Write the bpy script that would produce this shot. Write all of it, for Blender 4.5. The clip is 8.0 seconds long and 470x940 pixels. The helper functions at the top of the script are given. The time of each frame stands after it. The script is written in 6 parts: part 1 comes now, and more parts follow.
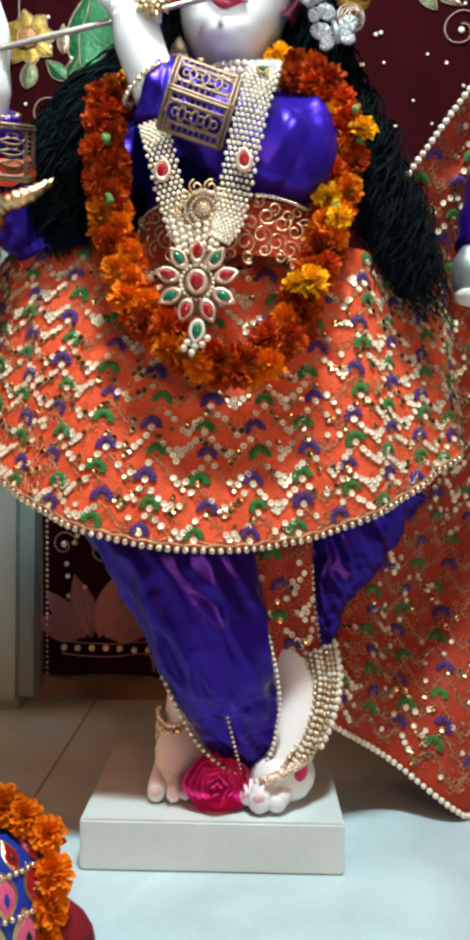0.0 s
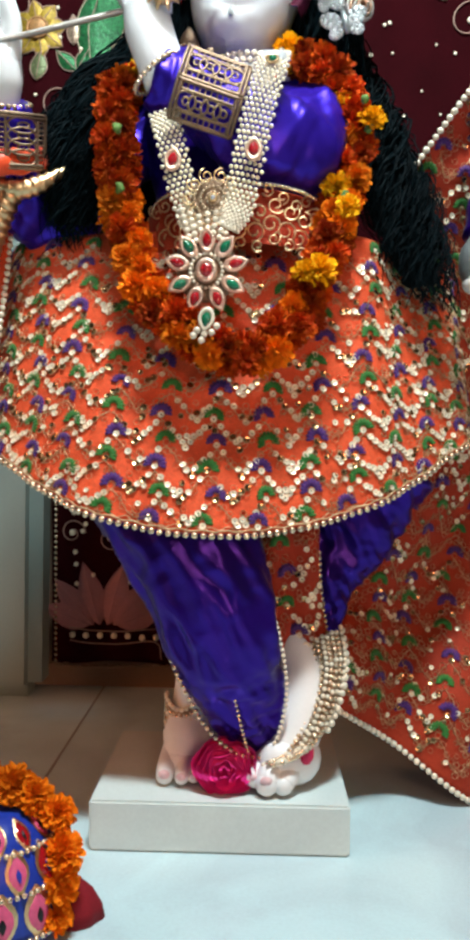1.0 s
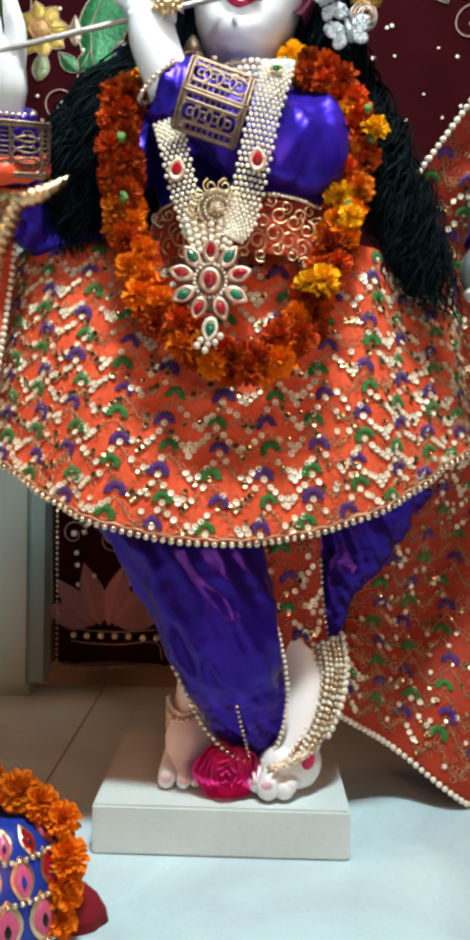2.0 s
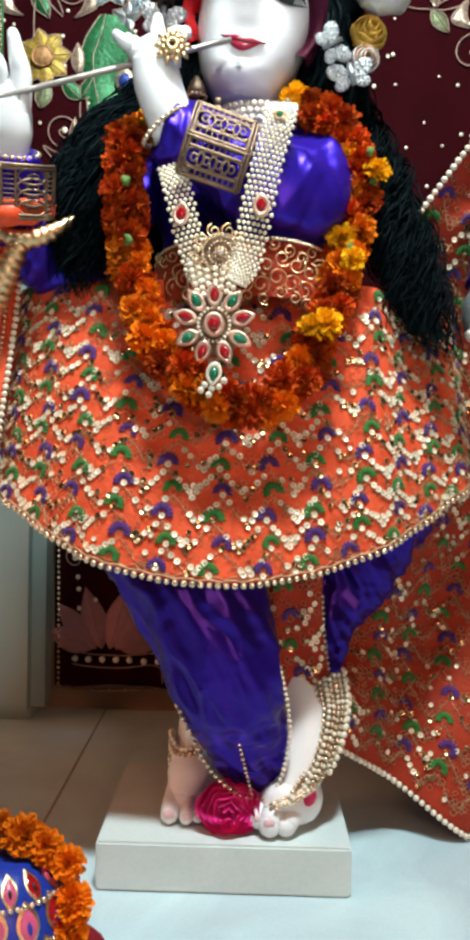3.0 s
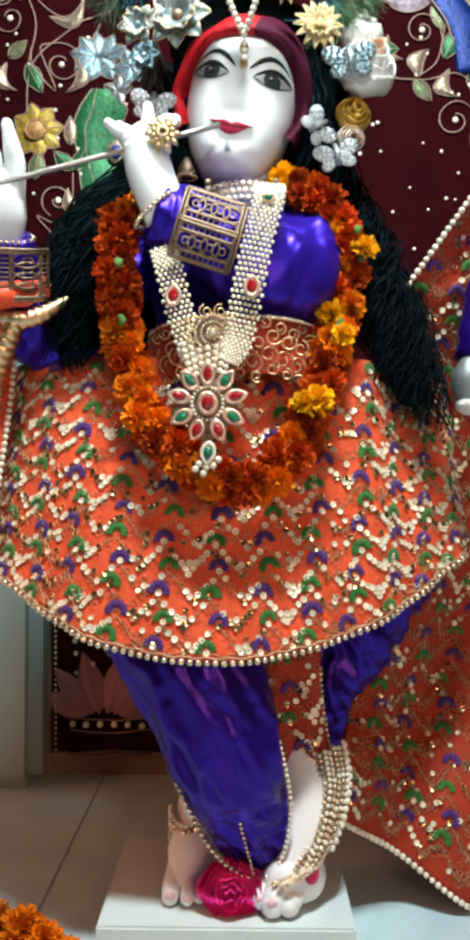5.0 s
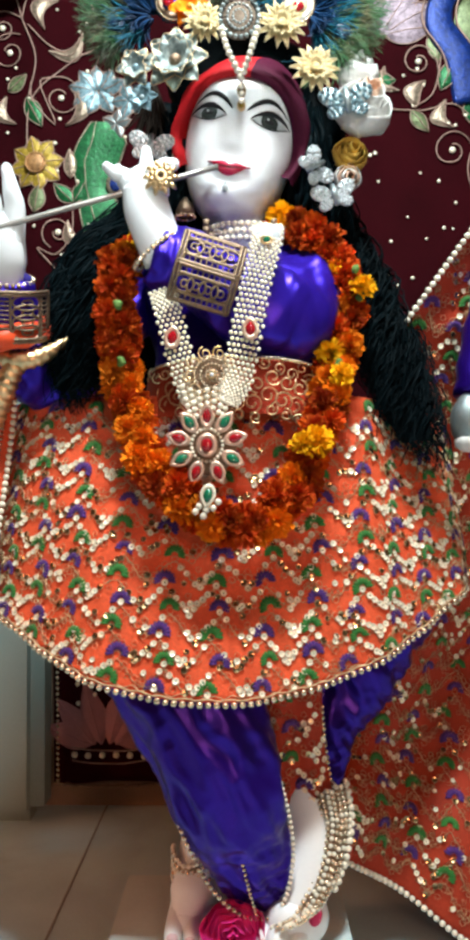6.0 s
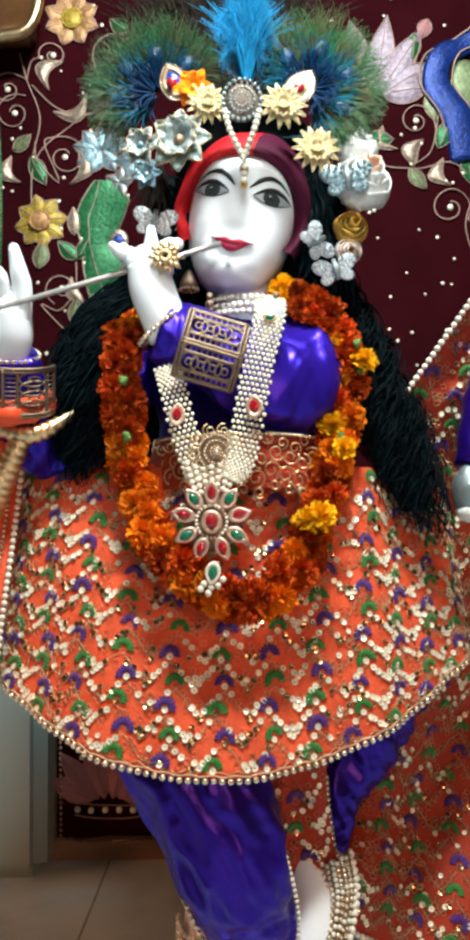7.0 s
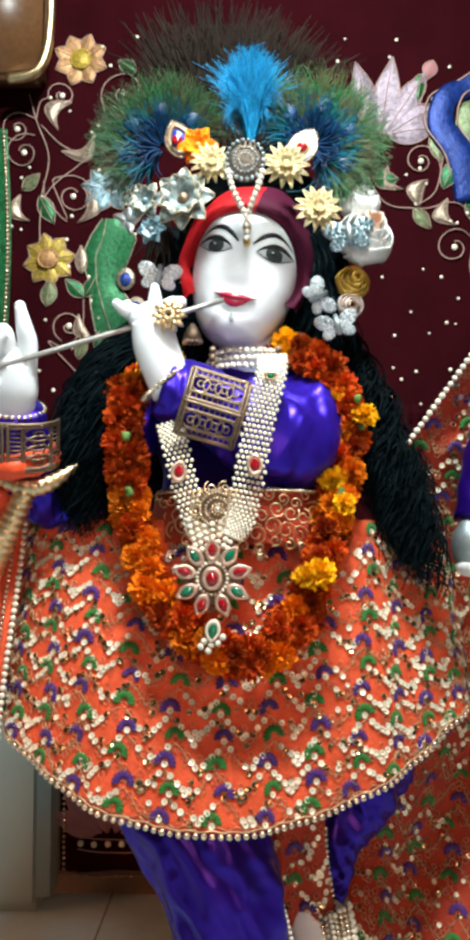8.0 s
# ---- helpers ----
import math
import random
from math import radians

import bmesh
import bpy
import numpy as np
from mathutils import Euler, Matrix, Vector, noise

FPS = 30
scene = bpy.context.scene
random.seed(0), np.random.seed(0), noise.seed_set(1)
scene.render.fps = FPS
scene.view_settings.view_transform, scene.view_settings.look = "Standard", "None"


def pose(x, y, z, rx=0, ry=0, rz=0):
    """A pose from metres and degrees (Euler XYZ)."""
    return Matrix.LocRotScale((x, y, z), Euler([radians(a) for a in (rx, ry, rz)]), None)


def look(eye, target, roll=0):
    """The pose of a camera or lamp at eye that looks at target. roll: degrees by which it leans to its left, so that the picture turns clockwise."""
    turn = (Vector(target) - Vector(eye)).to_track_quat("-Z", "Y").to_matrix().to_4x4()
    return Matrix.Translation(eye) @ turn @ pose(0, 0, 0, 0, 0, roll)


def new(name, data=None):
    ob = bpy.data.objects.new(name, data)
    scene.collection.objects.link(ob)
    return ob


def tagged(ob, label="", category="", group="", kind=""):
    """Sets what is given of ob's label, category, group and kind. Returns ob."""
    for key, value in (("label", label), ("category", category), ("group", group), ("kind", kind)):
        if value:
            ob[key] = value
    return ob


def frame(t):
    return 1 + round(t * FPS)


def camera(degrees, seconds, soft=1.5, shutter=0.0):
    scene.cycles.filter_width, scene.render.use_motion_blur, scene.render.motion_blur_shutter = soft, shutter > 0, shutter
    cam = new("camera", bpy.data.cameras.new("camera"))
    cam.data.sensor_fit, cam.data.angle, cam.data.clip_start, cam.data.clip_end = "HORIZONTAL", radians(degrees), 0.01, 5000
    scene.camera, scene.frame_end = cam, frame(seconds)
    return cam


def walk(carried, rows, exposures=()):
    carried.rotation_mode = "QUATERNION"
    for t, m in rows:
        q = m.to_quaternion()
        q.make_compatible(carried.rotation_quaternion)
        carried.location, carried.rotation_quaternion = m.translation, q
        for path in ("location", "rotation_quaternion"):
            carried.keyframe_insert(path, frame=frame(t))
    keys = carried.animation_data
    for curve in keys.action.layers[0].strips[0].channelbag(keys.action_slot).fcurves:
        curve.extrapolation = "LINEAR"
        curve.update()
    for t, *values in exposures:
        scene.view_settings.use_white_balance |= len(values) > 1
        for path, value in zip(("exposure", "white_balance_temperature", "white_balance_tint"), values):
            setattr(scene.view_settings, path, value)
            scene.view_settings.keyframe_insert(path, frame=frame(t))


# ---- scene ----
cam = camera(31.6, 8.0, soft=4.6)
PATH = [
    (0, (0.0406, -1.1107, 0.4941), (-0.0060, 1.5491, 0.4570), 0.7),
    (0.5, (0.0366, -1.1175, 0.4889), (-0.0126, 1.5410, 0.4532), 0.7),
    (1, (0.0379, -1.1215, 0.4864), (-0.0273, 1.5365, 0.4280), 0.9),
    (2.5, (0.0273, -1.1326, 0.5292), (-0.0259, 1.5249, 0.4456), 1.2),
    (3, (0.0246, -1.1361, 0.5545), (-0.0259, 1.5228, 0.4735), 1.2),
    (3.5, (0.0259, -1.1372, 0.5612), (-0.0246, 1.5212, 0.5228), 0.8),
    (4, (0.0273, -1.1357, 0.5731), (-0.0233, 1.5232, 0.5547), 0.6),
    (4.5, (0.0246, -1.1394, 0.5865), (-0.0166, 1.5214, 0.5973), 0.4),
    (6, (0.0273, -1.1450, 0.6359), (-0.0166, 1.5132, 0.7132), -0.2),
    (6.5, (0.0299, -1.1511, 0.6626), (-0.0113, 1.5062, 0.7586), -0.3),
    (7, (0.0219, -1.1596, 0.7027), (-0.0193, 1.4960, 0.8439), -0.4),
    (7.5, (0.0219, -1.1710, 0.7282), (-0.0352, 1.4848, 0.8788), -0.3),
    (8, (0.0326, -1.1756, 0.7642), (-0.0379, 1.4778, 0.9255), 0.0),
]
walk(cam, [(t, look(e, g, r)) for t, e, g, r in PATH])

# ---- light ----
def area(name, eye, target, sx, sy, watts, colour):
    d = bpy.data.lights.new(name, "AREA")
    d.shape, d.size, d.size_y, d.energy, d.color = "RECTANGLE", sx, sy, watts, colour
    o = new(name, d)
    o.matrix_world = look(eye, target)
    return o


world = bpy.data.worlds.new("world")
scene.world = world
world.use_nodes = True
world.node_tree.nodes["Background"].inputs[0].default_value = (0.50, 0.36, 0.28, 1)
world.node_tree.nodes["Background"].inputs[1].default_value = 0.005
area("tube_light_front", (0.14, -0.74, 2.30), (0.04, -0.05, 0.6), 0.36, 0.14, 59, (0.86, 0.98, 1.0))
# added fill with a narrow beam, only to brighten face and chest
face_fill = area("added_face_fill", (0.05, -2.2, 2.0), (0.0, -0.05, 1.12), 0.3, 0.3, 0.8, (0.88, 0.98, 1.0))
face_fill.data.spread = radians(26)
# added low fill that turns the shadows brown; no real lamp stands here
warm = area("warm_front_fill", (0.8, -2.4, 1.0), (-0.1, 0.3, 0.10), 0.5, 0.5, 1.7, (1.0, 0.50, 0.30))
warm.data.spread = radians(60)
# invented side fill, warms the shaded floor and the foot of the hanging
side = area("warm_side_fill", (-1.7, -0.35, 0.75), (0.0, 0.25, 0.08), 0.25, 0.25, 0.8, (1.0, 0.37, 0.16))
side.data.spread = radians(50)
scene.view_settings.exposure = 0.0


# ---- materials ----
def material(name, colour, rough=0.6, metal=0.0, vary=0.18, fine=220.0, coarse=14.0, bump=0.15, sheen=0.0, coat=0.0, sss=0.0, island=False, second=None, mixscale=9.0, spec=0.35):
    m = bpy.data.materials.new(name)
    m.use_nodes = True
    nt = m.node_tree
    p = nt.nodes["Principled BSDF"]
    tc = nt.nodes.new("ShaderNodeTexCoord")
    a, b = nt.nodes.new("ShaderNodeTexNoise"), nt.nodes.new("ShaderNodeTexNoise")
    a.inputs["Scale"].default_value, b.inputs["Scale"].default_value = fine, coarse
    a.inputs["Detail"].default_value, b.inputs["Detail"].default_value = 3, 4
    for n in (a, b):
        nt.links.new(tc.outputs["Object"], n.inputs["Vector"])
    add = nt.nodes.new("ShaderNodeMath")
    add.operation = "ADD"
    nt.links.new(a.outputs["Fac"], add.inputs[0])
    nt.links.new(b.outputs["Fac"], add.inputs[1])
    last = add.outputs[0]
    if island:
        info = nt.nodes.new("ShaderNodeNewGeometry")
        obj = nt.nodes.new("ShaderNodeObjectInfo")
        s1, s2 = nt.nodes.new("ShaderNodeMath"), nt.nodes.new("ShaderNodeMath")
        s1.operation = s2.operation = "ADD"
        nt.links.new(info.outputs["Random Per Island"], s1.inputs[0])
        nt.links.new(obj.outputs["Random"], s1.inputs[1])
        nt.links.new(s1.outputs[0], s2.inputs[0])
        nt.links.new(last, s2.inputs[1])
        half = nt.nodes.new("ShaderNodeMath")
        half.operation = "MULTIPLY"
        half.inputs[1].default_value = 0.5
        nt.links.new(s2.outputs[0], half.inputs[0])
        last = half.outputs[0]
    rng = nt.nodes.new("ShaderNodeMapRange")
    rng.inputs["From Min"].default_value, rng.inputs["From Max"].default_value = 0.6, 1.4
    rng.inputs["To Min"].default_value, rng.inputs["To Max"].default_value = 1 - vary, 1 + vary
    nt.links.new(last, rng.inputs["Value"])
    mul = nt.nodes.new("ShaderNodeVectorMath")
    mul.operation = "SCALE"
    nt.links.new(rng.outputs[0], mul.inputs["Scale"])
    if second:
        mix = nt.nodes.new("ShaderNodeMix")
        mix.data_type = "RGBA"
        c = nt.nodes.new("ShaderNodeTexNoise")
        c.inputs["Scale"].default_value, c.inputs["Detail"].default_value, c.inputs["Distortion"].default_value = mixscale, 5, 0.6
        nt.links.new(tc.outputs["Object"], c.inputs["Vector"])
        r2 = nt.nodes.new("ShaderNodeMapRange")
        r2.inputs["From Min"].default_value, r2.inputs["From Max"].default_value = 0.4, 0.62
        nt.links.new(c.outputs["Fac"], r2.inputs["Value"])
        nt.links.new(r2.outputs[0], mix.inputs[0])
        mix.inputs[6].default_value, mix.inputs[7].default_value = (*colour, 1), (*second, 1)
        nt.links.new(mix.outputs[2], mul.inputs[0])
    else:
        mul.inputs[0].default_value = colour
    nt.links.new(mul.outputs[0], p.inputs["Base Color"])
    bp = nt.nodes.new("ShaderNodeBump")
    bp.inputs["Strength"].default_value, bp.inputs["Distance"].default_value = bump, 0.002
    nt.links.new(add.outputs[0], bp.inputs["Height"])
    nt.links.new(bp.outputs[0], p.inputs["Normal"])
    p.inputs["Roughness"].default_value, p.inputs["Metallic"].default_value = rough, metal
    p.inputs["Specular IOR Level"].default_value = spec
    p.inputs["Sheen Weight"].default_value, p.inputs["Coat Weight"].default_value = sheen, coat
    if sss:
        p.inputs["Subsurface Weight"].default_value = sss
        p.inputs["Subsurface Radius"].default_value = (0.01, 0.01, 0.01)
        p.inputs["Subsurface Scale"].default_value = 0.3
    return m


M_MARBLE = material("polished_white_marble", (0.82, 0.83, 0.83), 0.42, vary=0.03, coarse=6, bump=0.02, coat=0.08)
M_SLAB = material("grey_white_marble_slab", (0.66, 0.75, 0.73), 0.22, vary=0.06, coarse=7, bump=0.03, second=(0.60, 0.69, 0.68), mixscale=6)
M_FLOOR = material("veined_pale_marble", (0.58, 0.76, 0.79), 0.16, vary=0.07, coarse=5, bump=0.03, second=(0.48, 0.61, 0.65), mixscale=5, spec=0.5)
# browned so that bounced light comes back warm and weak
M_WALL = material("dim_warm_bounce_plaster", (0.30, 0.20, 0.14), 0.85, vary=0.08, coarse=3, bump=0.2, spec=0.15)
M_PILLAR = material("grey_white_paint", (0.25, 0.31, 0.28), 0.5, vary=0.05, coarse=3, bump=0.1)
M_VELVET = material("maroon_velvet", (0.027, 0.0013, 0.003), 0.9, vary=0.35, fine=500, coarse=10, bump=0.3, spec=0.06)
M_SATIN = material("violet_blue_satin", (0.040, 0.013, 0.42), 0.32, 0.65, vary=0.25, fine=700, coarse=12, bump=0.12)
M_SATIN_D = material("deep_violet_satin", (0.030, 0.006, 0.24), 0.30, 0.7, vary=0.25, fine=700, coarse=12, bump=0.12)
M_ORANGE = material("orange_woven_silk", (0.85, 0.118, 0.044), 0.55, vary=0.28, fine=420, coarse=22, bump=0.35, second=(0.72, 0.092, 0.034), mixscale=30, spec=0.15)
# darker copy of the orange silk, with the cloak's shade in its colour
M_ORANGE_SHADE = material("shade_darkened_orange_silk", (0.38, 0.040, 0.016), 0.6, vary=0.28, fine=420, coarse=22, bump=0.35, spec=0.15)
M_GOLD = material("gold_metal", (0.78, 0.55, 0.30), 0.32, 1.0, vary=0.25, fine=600, coarse=60, bump=0.3)
M_GOLD_D = material("antique_gold", (0.29, 0.20, 0.135), 0.52, 1.0, vary=0.35, fine=600, coarse=60, bump=0.4)
M_GOLD_B = material("blackened_gold", (0.10, 0.072, 0.052), 0.5, 0.9, vary=0.4, fine=600, coarse=60, bump=0.4)
M_THREAD = material("gold_zari_thread", (0.66, 0.45, 0.25), 0.4, 0.6, vary=0.35, fine=900, coarse=80, bump=0.5)
# one kind of sequin in two colours: pale as if glinting, dark as if unlit
M_SEQUIN = material("lit_gold_sequin", (0.94, 0.82, 0.62), 0.3, 0.15, vary=0.2, island=True, bump=0.05)
M_SEQUIN_D = material("unlit_gold_sequin", (0.50, 0.33, 0.17), 0.25, 1.0, vary=0.3, island=True, bump=0.05)
M_TISSUE = material("grey_green_tissue_cloth", (0.15, 0.19, 0.185), 0.45, 0.25, vary=0.45, fine=260, coarse=60, bump=0.3, second=(0.36, 0.41, 0.38), mixscale=45)
M_SILVER = material("silver_metal", (0.36, 0.41, 0.41), 0.42, 0.8, vary=0.2, fine=500, bump=0.3)
M_PEARL = material("cream_pearl", (0.78, 0.69, 0.54), 0.22, vary=0.1, bump=0.02, coat=0.6, island=True)
M_PEARL_B = material("brass_bead", (0.72, 0.55, 0.38), 0.25, 0.8, vary=0.15, bump=0.05, island=True)
M_REDGEM = material("red_stone", (0.34, 0.006, 0.012), 0.08, vary=0.2, bump=0.02, coat=1.0)
M_GREENGEM = material("green_stone", (0.006, 0.15, 0.07), 0.08, vary=0.2, bump=0.02, coat=1.0)
M_CLEAR = material("white_rhinestone", (0.82, 0.84, 0.86), 0.1, 0.5, vary=0.2, bump=0.1, coat=1.0)
M_HAIR = material("black_wig_hair", (0.0015, 0.005, 0.0065), 0.5, vary=0.5, fine=400, bump=0.1, island=True, spec=0.035)
M_HAIRB = material("brown_dry_fibre", (0.020, 0.013, 0.009), 0.8, vary=0.5, fine=400, bump=0.3, island=True, spec=0.1)
M_MARI_R = material("rust_marigold_petal", (0.52, 0.042, 0.003), 0.8, vary=0.5, fine=160, bump=0.1, island=True, second=(0.66, 0.11, 0.004), mixscale=60, spec=0.15)
M_MARI_O = material("orange_marigold_petal", (0.84, 0.21, 0.004), 0.8, vary=0.45, fine=160, bump=0.2, island=True, spec=0.15)
M_MARI_Y = material("yellow_marigold_petal", (0.95, 0.50, 0.006), 0.8, vary=0.3, fine=160, bump=0.2, island=True, spec=0.15)
M_STEM = material("green_stem", (0.09, 0.17, 0.03), 0.7, vary=0.3, fine=160, bump=0.2)
M_ROSE = material("magenta_rose_petal", (0.78, 0.03, 0.27), 0.7, vary=0.35, fine=120, bump=0.25, island=True)
M_GREEN = material("green_embroidery_thread", (0.024, 0.165, 0.016), 0.6, vary=0.35, fine=900, bump=0.5, sheen=0.2)
M_PURPLE = material("purple_embroidery_thread", (0.070, 0.010, 0.155), 0.6, vary=0.35, fine=900, bump=0.5, sheen=0.2)
M_GLITTER_G = material("green_glitter_cloth", (0.012, 0.120, 0.036), 0.35, 0.3, vary=0.85, fine=330, coarse=120, bump=0.5)
M_GLITTER_L = material("pale_green_glitter_cloth", (0.168, 0.204, 0.096), 0.4, 0.3, vary=0.8, fine=330, coarse=120, bump=0.5)
M_GLITTER_Y = material("yellow_glitter_cloth", (0.432, 0.282, 0.036), 0.42, 0.25, vary=0.7, fine=330, coarse=120, bump=0.5)
M_GLITTER_O = material("peach_glitter_cloth", (0.432, 0.216, 0.084), 0.42, 0.25, vary=0.7, fine=330, coarse=120, bump=0.5)
M_GLITTER_B = material("royal_blue_glitter_cloth", (0.007, 0.030, 0.180), 0.35, 0.3, vary=0.85, fine=330, coarse=120, bump=0.5)
M_GLITTER_T = material("ice_blue_glitter_cloth", (0.204, 0.312, 0.348), 0.3, 0.4, vary=0.8, fine=330, coarse=120, bump=0.5)
M_GLITTER_P = material("pink_white_glitter_cloth", (0.300, 0.222, 0.258), 0.45, 0.2, vary=0.6, fine=330, coarse=120, bump=0.5)
M_GLITTER_S = material("champagne_glitter_cloth", (0.330, 0.252, 0.180), 0.35, 0.5, vary=0.8, fine=330, coarse=120, bump=0.5)
M_CORD = material("dusty_pink_gold_cord", (0.46, 0.29, 0.23), 0.5, 0.4, vary=0.3, fine=900, bump=0.5)
M_LOTUS = material("faded_pink_applique", (0.42, 0.17, 0.17), 0.6, vary=0.3, fine=500, bump=0.4)
M_PEACOCK_G = material("green_peacock_barb", (0.035, 0.17, 0.055), 0.5, vary=0.7, island=True, second=(0.12, 0.11, 0.045), mixscale=40)
M_PEACOCK_T = material("turquoise_peacock_barb", (0.003, 0.10, 0.15), 0.4, vary=0.6, island=True)
M_PEACOCK_B = material("deep_blue_peacock_barb", (0.002, 0.028, 0.085), 0.4, vary=0.6, island=True)
M_PLUME = material("sky_blue_plume", (0.006, 0.27, 0.52), 0.6, vary=0.45, island=True)
M_TURBAN_R = material("red_turban_silk", (0.46, 0.010, 0.014), 0.6, vary=0.25, fine=600, bump=0.3, spec=0.15)
M_TURBAN_P = material("plum_turban_silk", (0.06, 0.003, 0.018), 0.7, vary=0.3, fine=600, bump=0.3, spec=0.15)
M_CREAM = material("cream_fabric_flower", (0.74, 0.60, 0.34), 0.6, vary=0.3, fine=300, bump=0.2, island=True)
M_WHITE = material("white_satin_flower", (0.80, 0.78, 0.74), 0.4, vary=0.15, fine=300, bump=0.1)
M_PEACH = material("peach_satin_flower", (0.74, 0.48, 0.34), 0.45, vary=0.2, fine=300, bump=0.1)
M_MUSTARD = material("mustard_satin_flower", (0.60, 0.36, 0.06), 0.5, vary=0.2, fine=300, bump=0.1)
M_LIP = material("crimson_paint", (0.42, 0.012, 0.045), 0.25, vary=0.08, bump=0.02, coat=0.5)
M_BLACK = material("black_paint", (0.008, 0.008, 0.010), 0.3, vary=0.1, bump=0.02)
M_IRIS = material("grey_green_paint", (0.035, 0.045, 0.042), 0.25, vary=0.2, bump=0.02)
M_EYEWHITE = material("pale_grey_paint", (0.36, 0.39, 0.40), 0.3, vary=0.05, bump=0.02)
M_REDDYE = material("red_dye", (0.55, 0.012, 0.08), 0.5, vary=0.2, bump=0.02)
M_PINKNAIL = material("pale_pink_paint", (0.74, 0.50, 0.52), 0.4, vary=0.08, bump=0.02)
M_FLUTE = material("dull_silver_flute", (0.40, 0.37, 0.34), 0.38, 0.6, vary=0.2, fine=300, bump=0.2)
M_WOOD = material("brown_varnished_wood", (0.13, 0.055, 0.02), 0.35, vary=0.3, fine=90, bump=0.15)
M_MAROON = material("dark_red_cloth", (0.22, 0.012, 0.02), 0.7, vary=0.25, fine=500, bump=0.3, spec=0.15)
M_ORNG_S = material("bright_orange_satin", (0.80, 0.075, 0.015), 0.42, vary=0.2, fine=500, bump=0.2, sheen=0.2)
M_COBALT = material("cobalt_enamel", (0.015, 0.04, 0.34), 0.3, vary=0.2, bump=0.1)
M_PINK = material("pink_enamel", (0.66, 0.10, 0.22), 0.3, vary=0.2, bump=0.1)


# ---- mesh helpers ----
def V(*a):
    return Vector(a)


def part(name, bm, mats, parent=None, label="", smooth=True):
    me = bpy.data.meshes.new(name)
    bm.to_mesh(me)
    bm.free()
    for m in mats if isinstance(mats, (list, tuple)) else [mats]:
        me.materials.append(m)
    if smooth:
        me.shade_smooth()
    ob = new(name, me)
    if parent is not None:
        ob.parent = parent
    return tagged(ob, label)


def share(name, me, parent, m):
    ob = new(name, me)
    ob.parent = parent
    ob.matrix_local = m
    return ob


def thing(name, label, category, at=(0, 0, 0), group="", kind=""):
    ob = new(name)
    ob.empty_display_size = 0.02
    ob.location = at
    return tagged(ob, label, category, group, kind)


def mesh_of(bm, name, mats, smooth=True):
    me = bpy.data.meshes.new(name)
    bm.to_mesh(me)
    bm.free()
    for m in mats if isinstance(mats, (list, tuple)) else [mats]:
        me.materials.append(m)
    if smooth:
        me.shade_smooth()
    return me


def spline(pts, n):
    """n + 1 points along a smooth line through pts."""
    pts = [Vector(p) for p in pts]
    q = [2 * pts[0] - pts[1]] + pts + [2 * pts[-1] - pts[-2]]
    out = []
    for i in range(n + 1):
        t = i / n * (len(pts) - 1)
        k = min(int(t), len(pts) - 2)
        f = t - k
        a, b, c, d = q[k:k + 4]
        out.append(0.5 * (2 * b + (c - a) * f + (2 * a - 5 * b + 4 * c - d) * f * f + (3 * b - a - 3 * c + d) * f ** 3))
    return out


def lerp(xs, x):
    """Linear look-up in pairs."""
    for (a, u), (b, w) in zip(xs, xs[1:]):
        if x <= b:
            return u + (w - u) * max(0.0, (x - a) / (b - a))
    return xs[-1][1]


def loft(bm, rings, closed=True, caps=False, mat=0):
    vs = [[bm.verts.new(p) for p in r] for r in rings]
    n = len(rings[0])
    for a, b in zip(vs, vs[1:]):
        for i in range(n if closed else n - 1):
            j = (i + 1) % n
            bm.faces.new((a[i], a[j], b[j], b[i])).material_index = mat
    if caps:
        bm.faces.new(vs[0][::-1]).material_index = mat
        bm.faces.new(vs[-1]).material_index = mat
    return vs


def tube(bm, pts, radius, seg=8, flat=1.0, caps=True, mat=0, up=(0, 1, 0)):
    """A swept tube; radius: a number, or a function of 0..1; flat: thickness along up over width."""
    rings = []
    n = len(pts)
    for i, p in enumerate(pts):
        d = (pts[min(i + 1, n - 1)] - pts[max(i - 1, 0)]).normalized()
        s = d.cross(Vector(up))
        s = s.normalized() if s.length > 1e-4 else d.orthogonal().normalized()
        u = s.cross(d).normalized()
        r = radius(i / (n - 1)) if callable(radius) else radius
        rings.append([p + s * math.cos(a) * r + u * math.sin(a) * r * flat for a in [2 * math.pi * k / seg for k in range(seg)]])
    loft(bm, rings, True, caps, mat)


def ball(bm, c, rx, ry=None, rz=None, seg=12, rows=8, mat=0, turn=None):
    ry, rz = ry or rx, rz or rx
    m = Matrix.Translation(c) @ (turn or Matrix.Identity(4)) @ Matrix.Diagonal((rx, ry, rz, 1))
    r = bmesh.ops.create_uvsphere(bm, u_segments=seg, v_segments=rows, radius=1, matrix=m)
    for v in r["verts"]:
        for f in v.link_faces:
            f.material_index = mat


def box(bm, a, b, bevel=0.0, mat=0):
    c = (Vector(a) + Vector(b)) / 2
    s = Vector(b) - Vector(a)
    r = bmesh.ops.create_cube(bm, size=1, matrix=Matrix.Translation(c) @ Matrix.Diagonal((*s, 1)))
    faces = {f for v in r["verts"] for f in v.link_faces}
    for f in faces:
        f.material_index = mat
    if bevel:
        bmesh.ops.bevel(bm, geom=list({e for f in faces for e in f.edges}), offset=bevel, segments=2, affect="EDGES", material=mat)


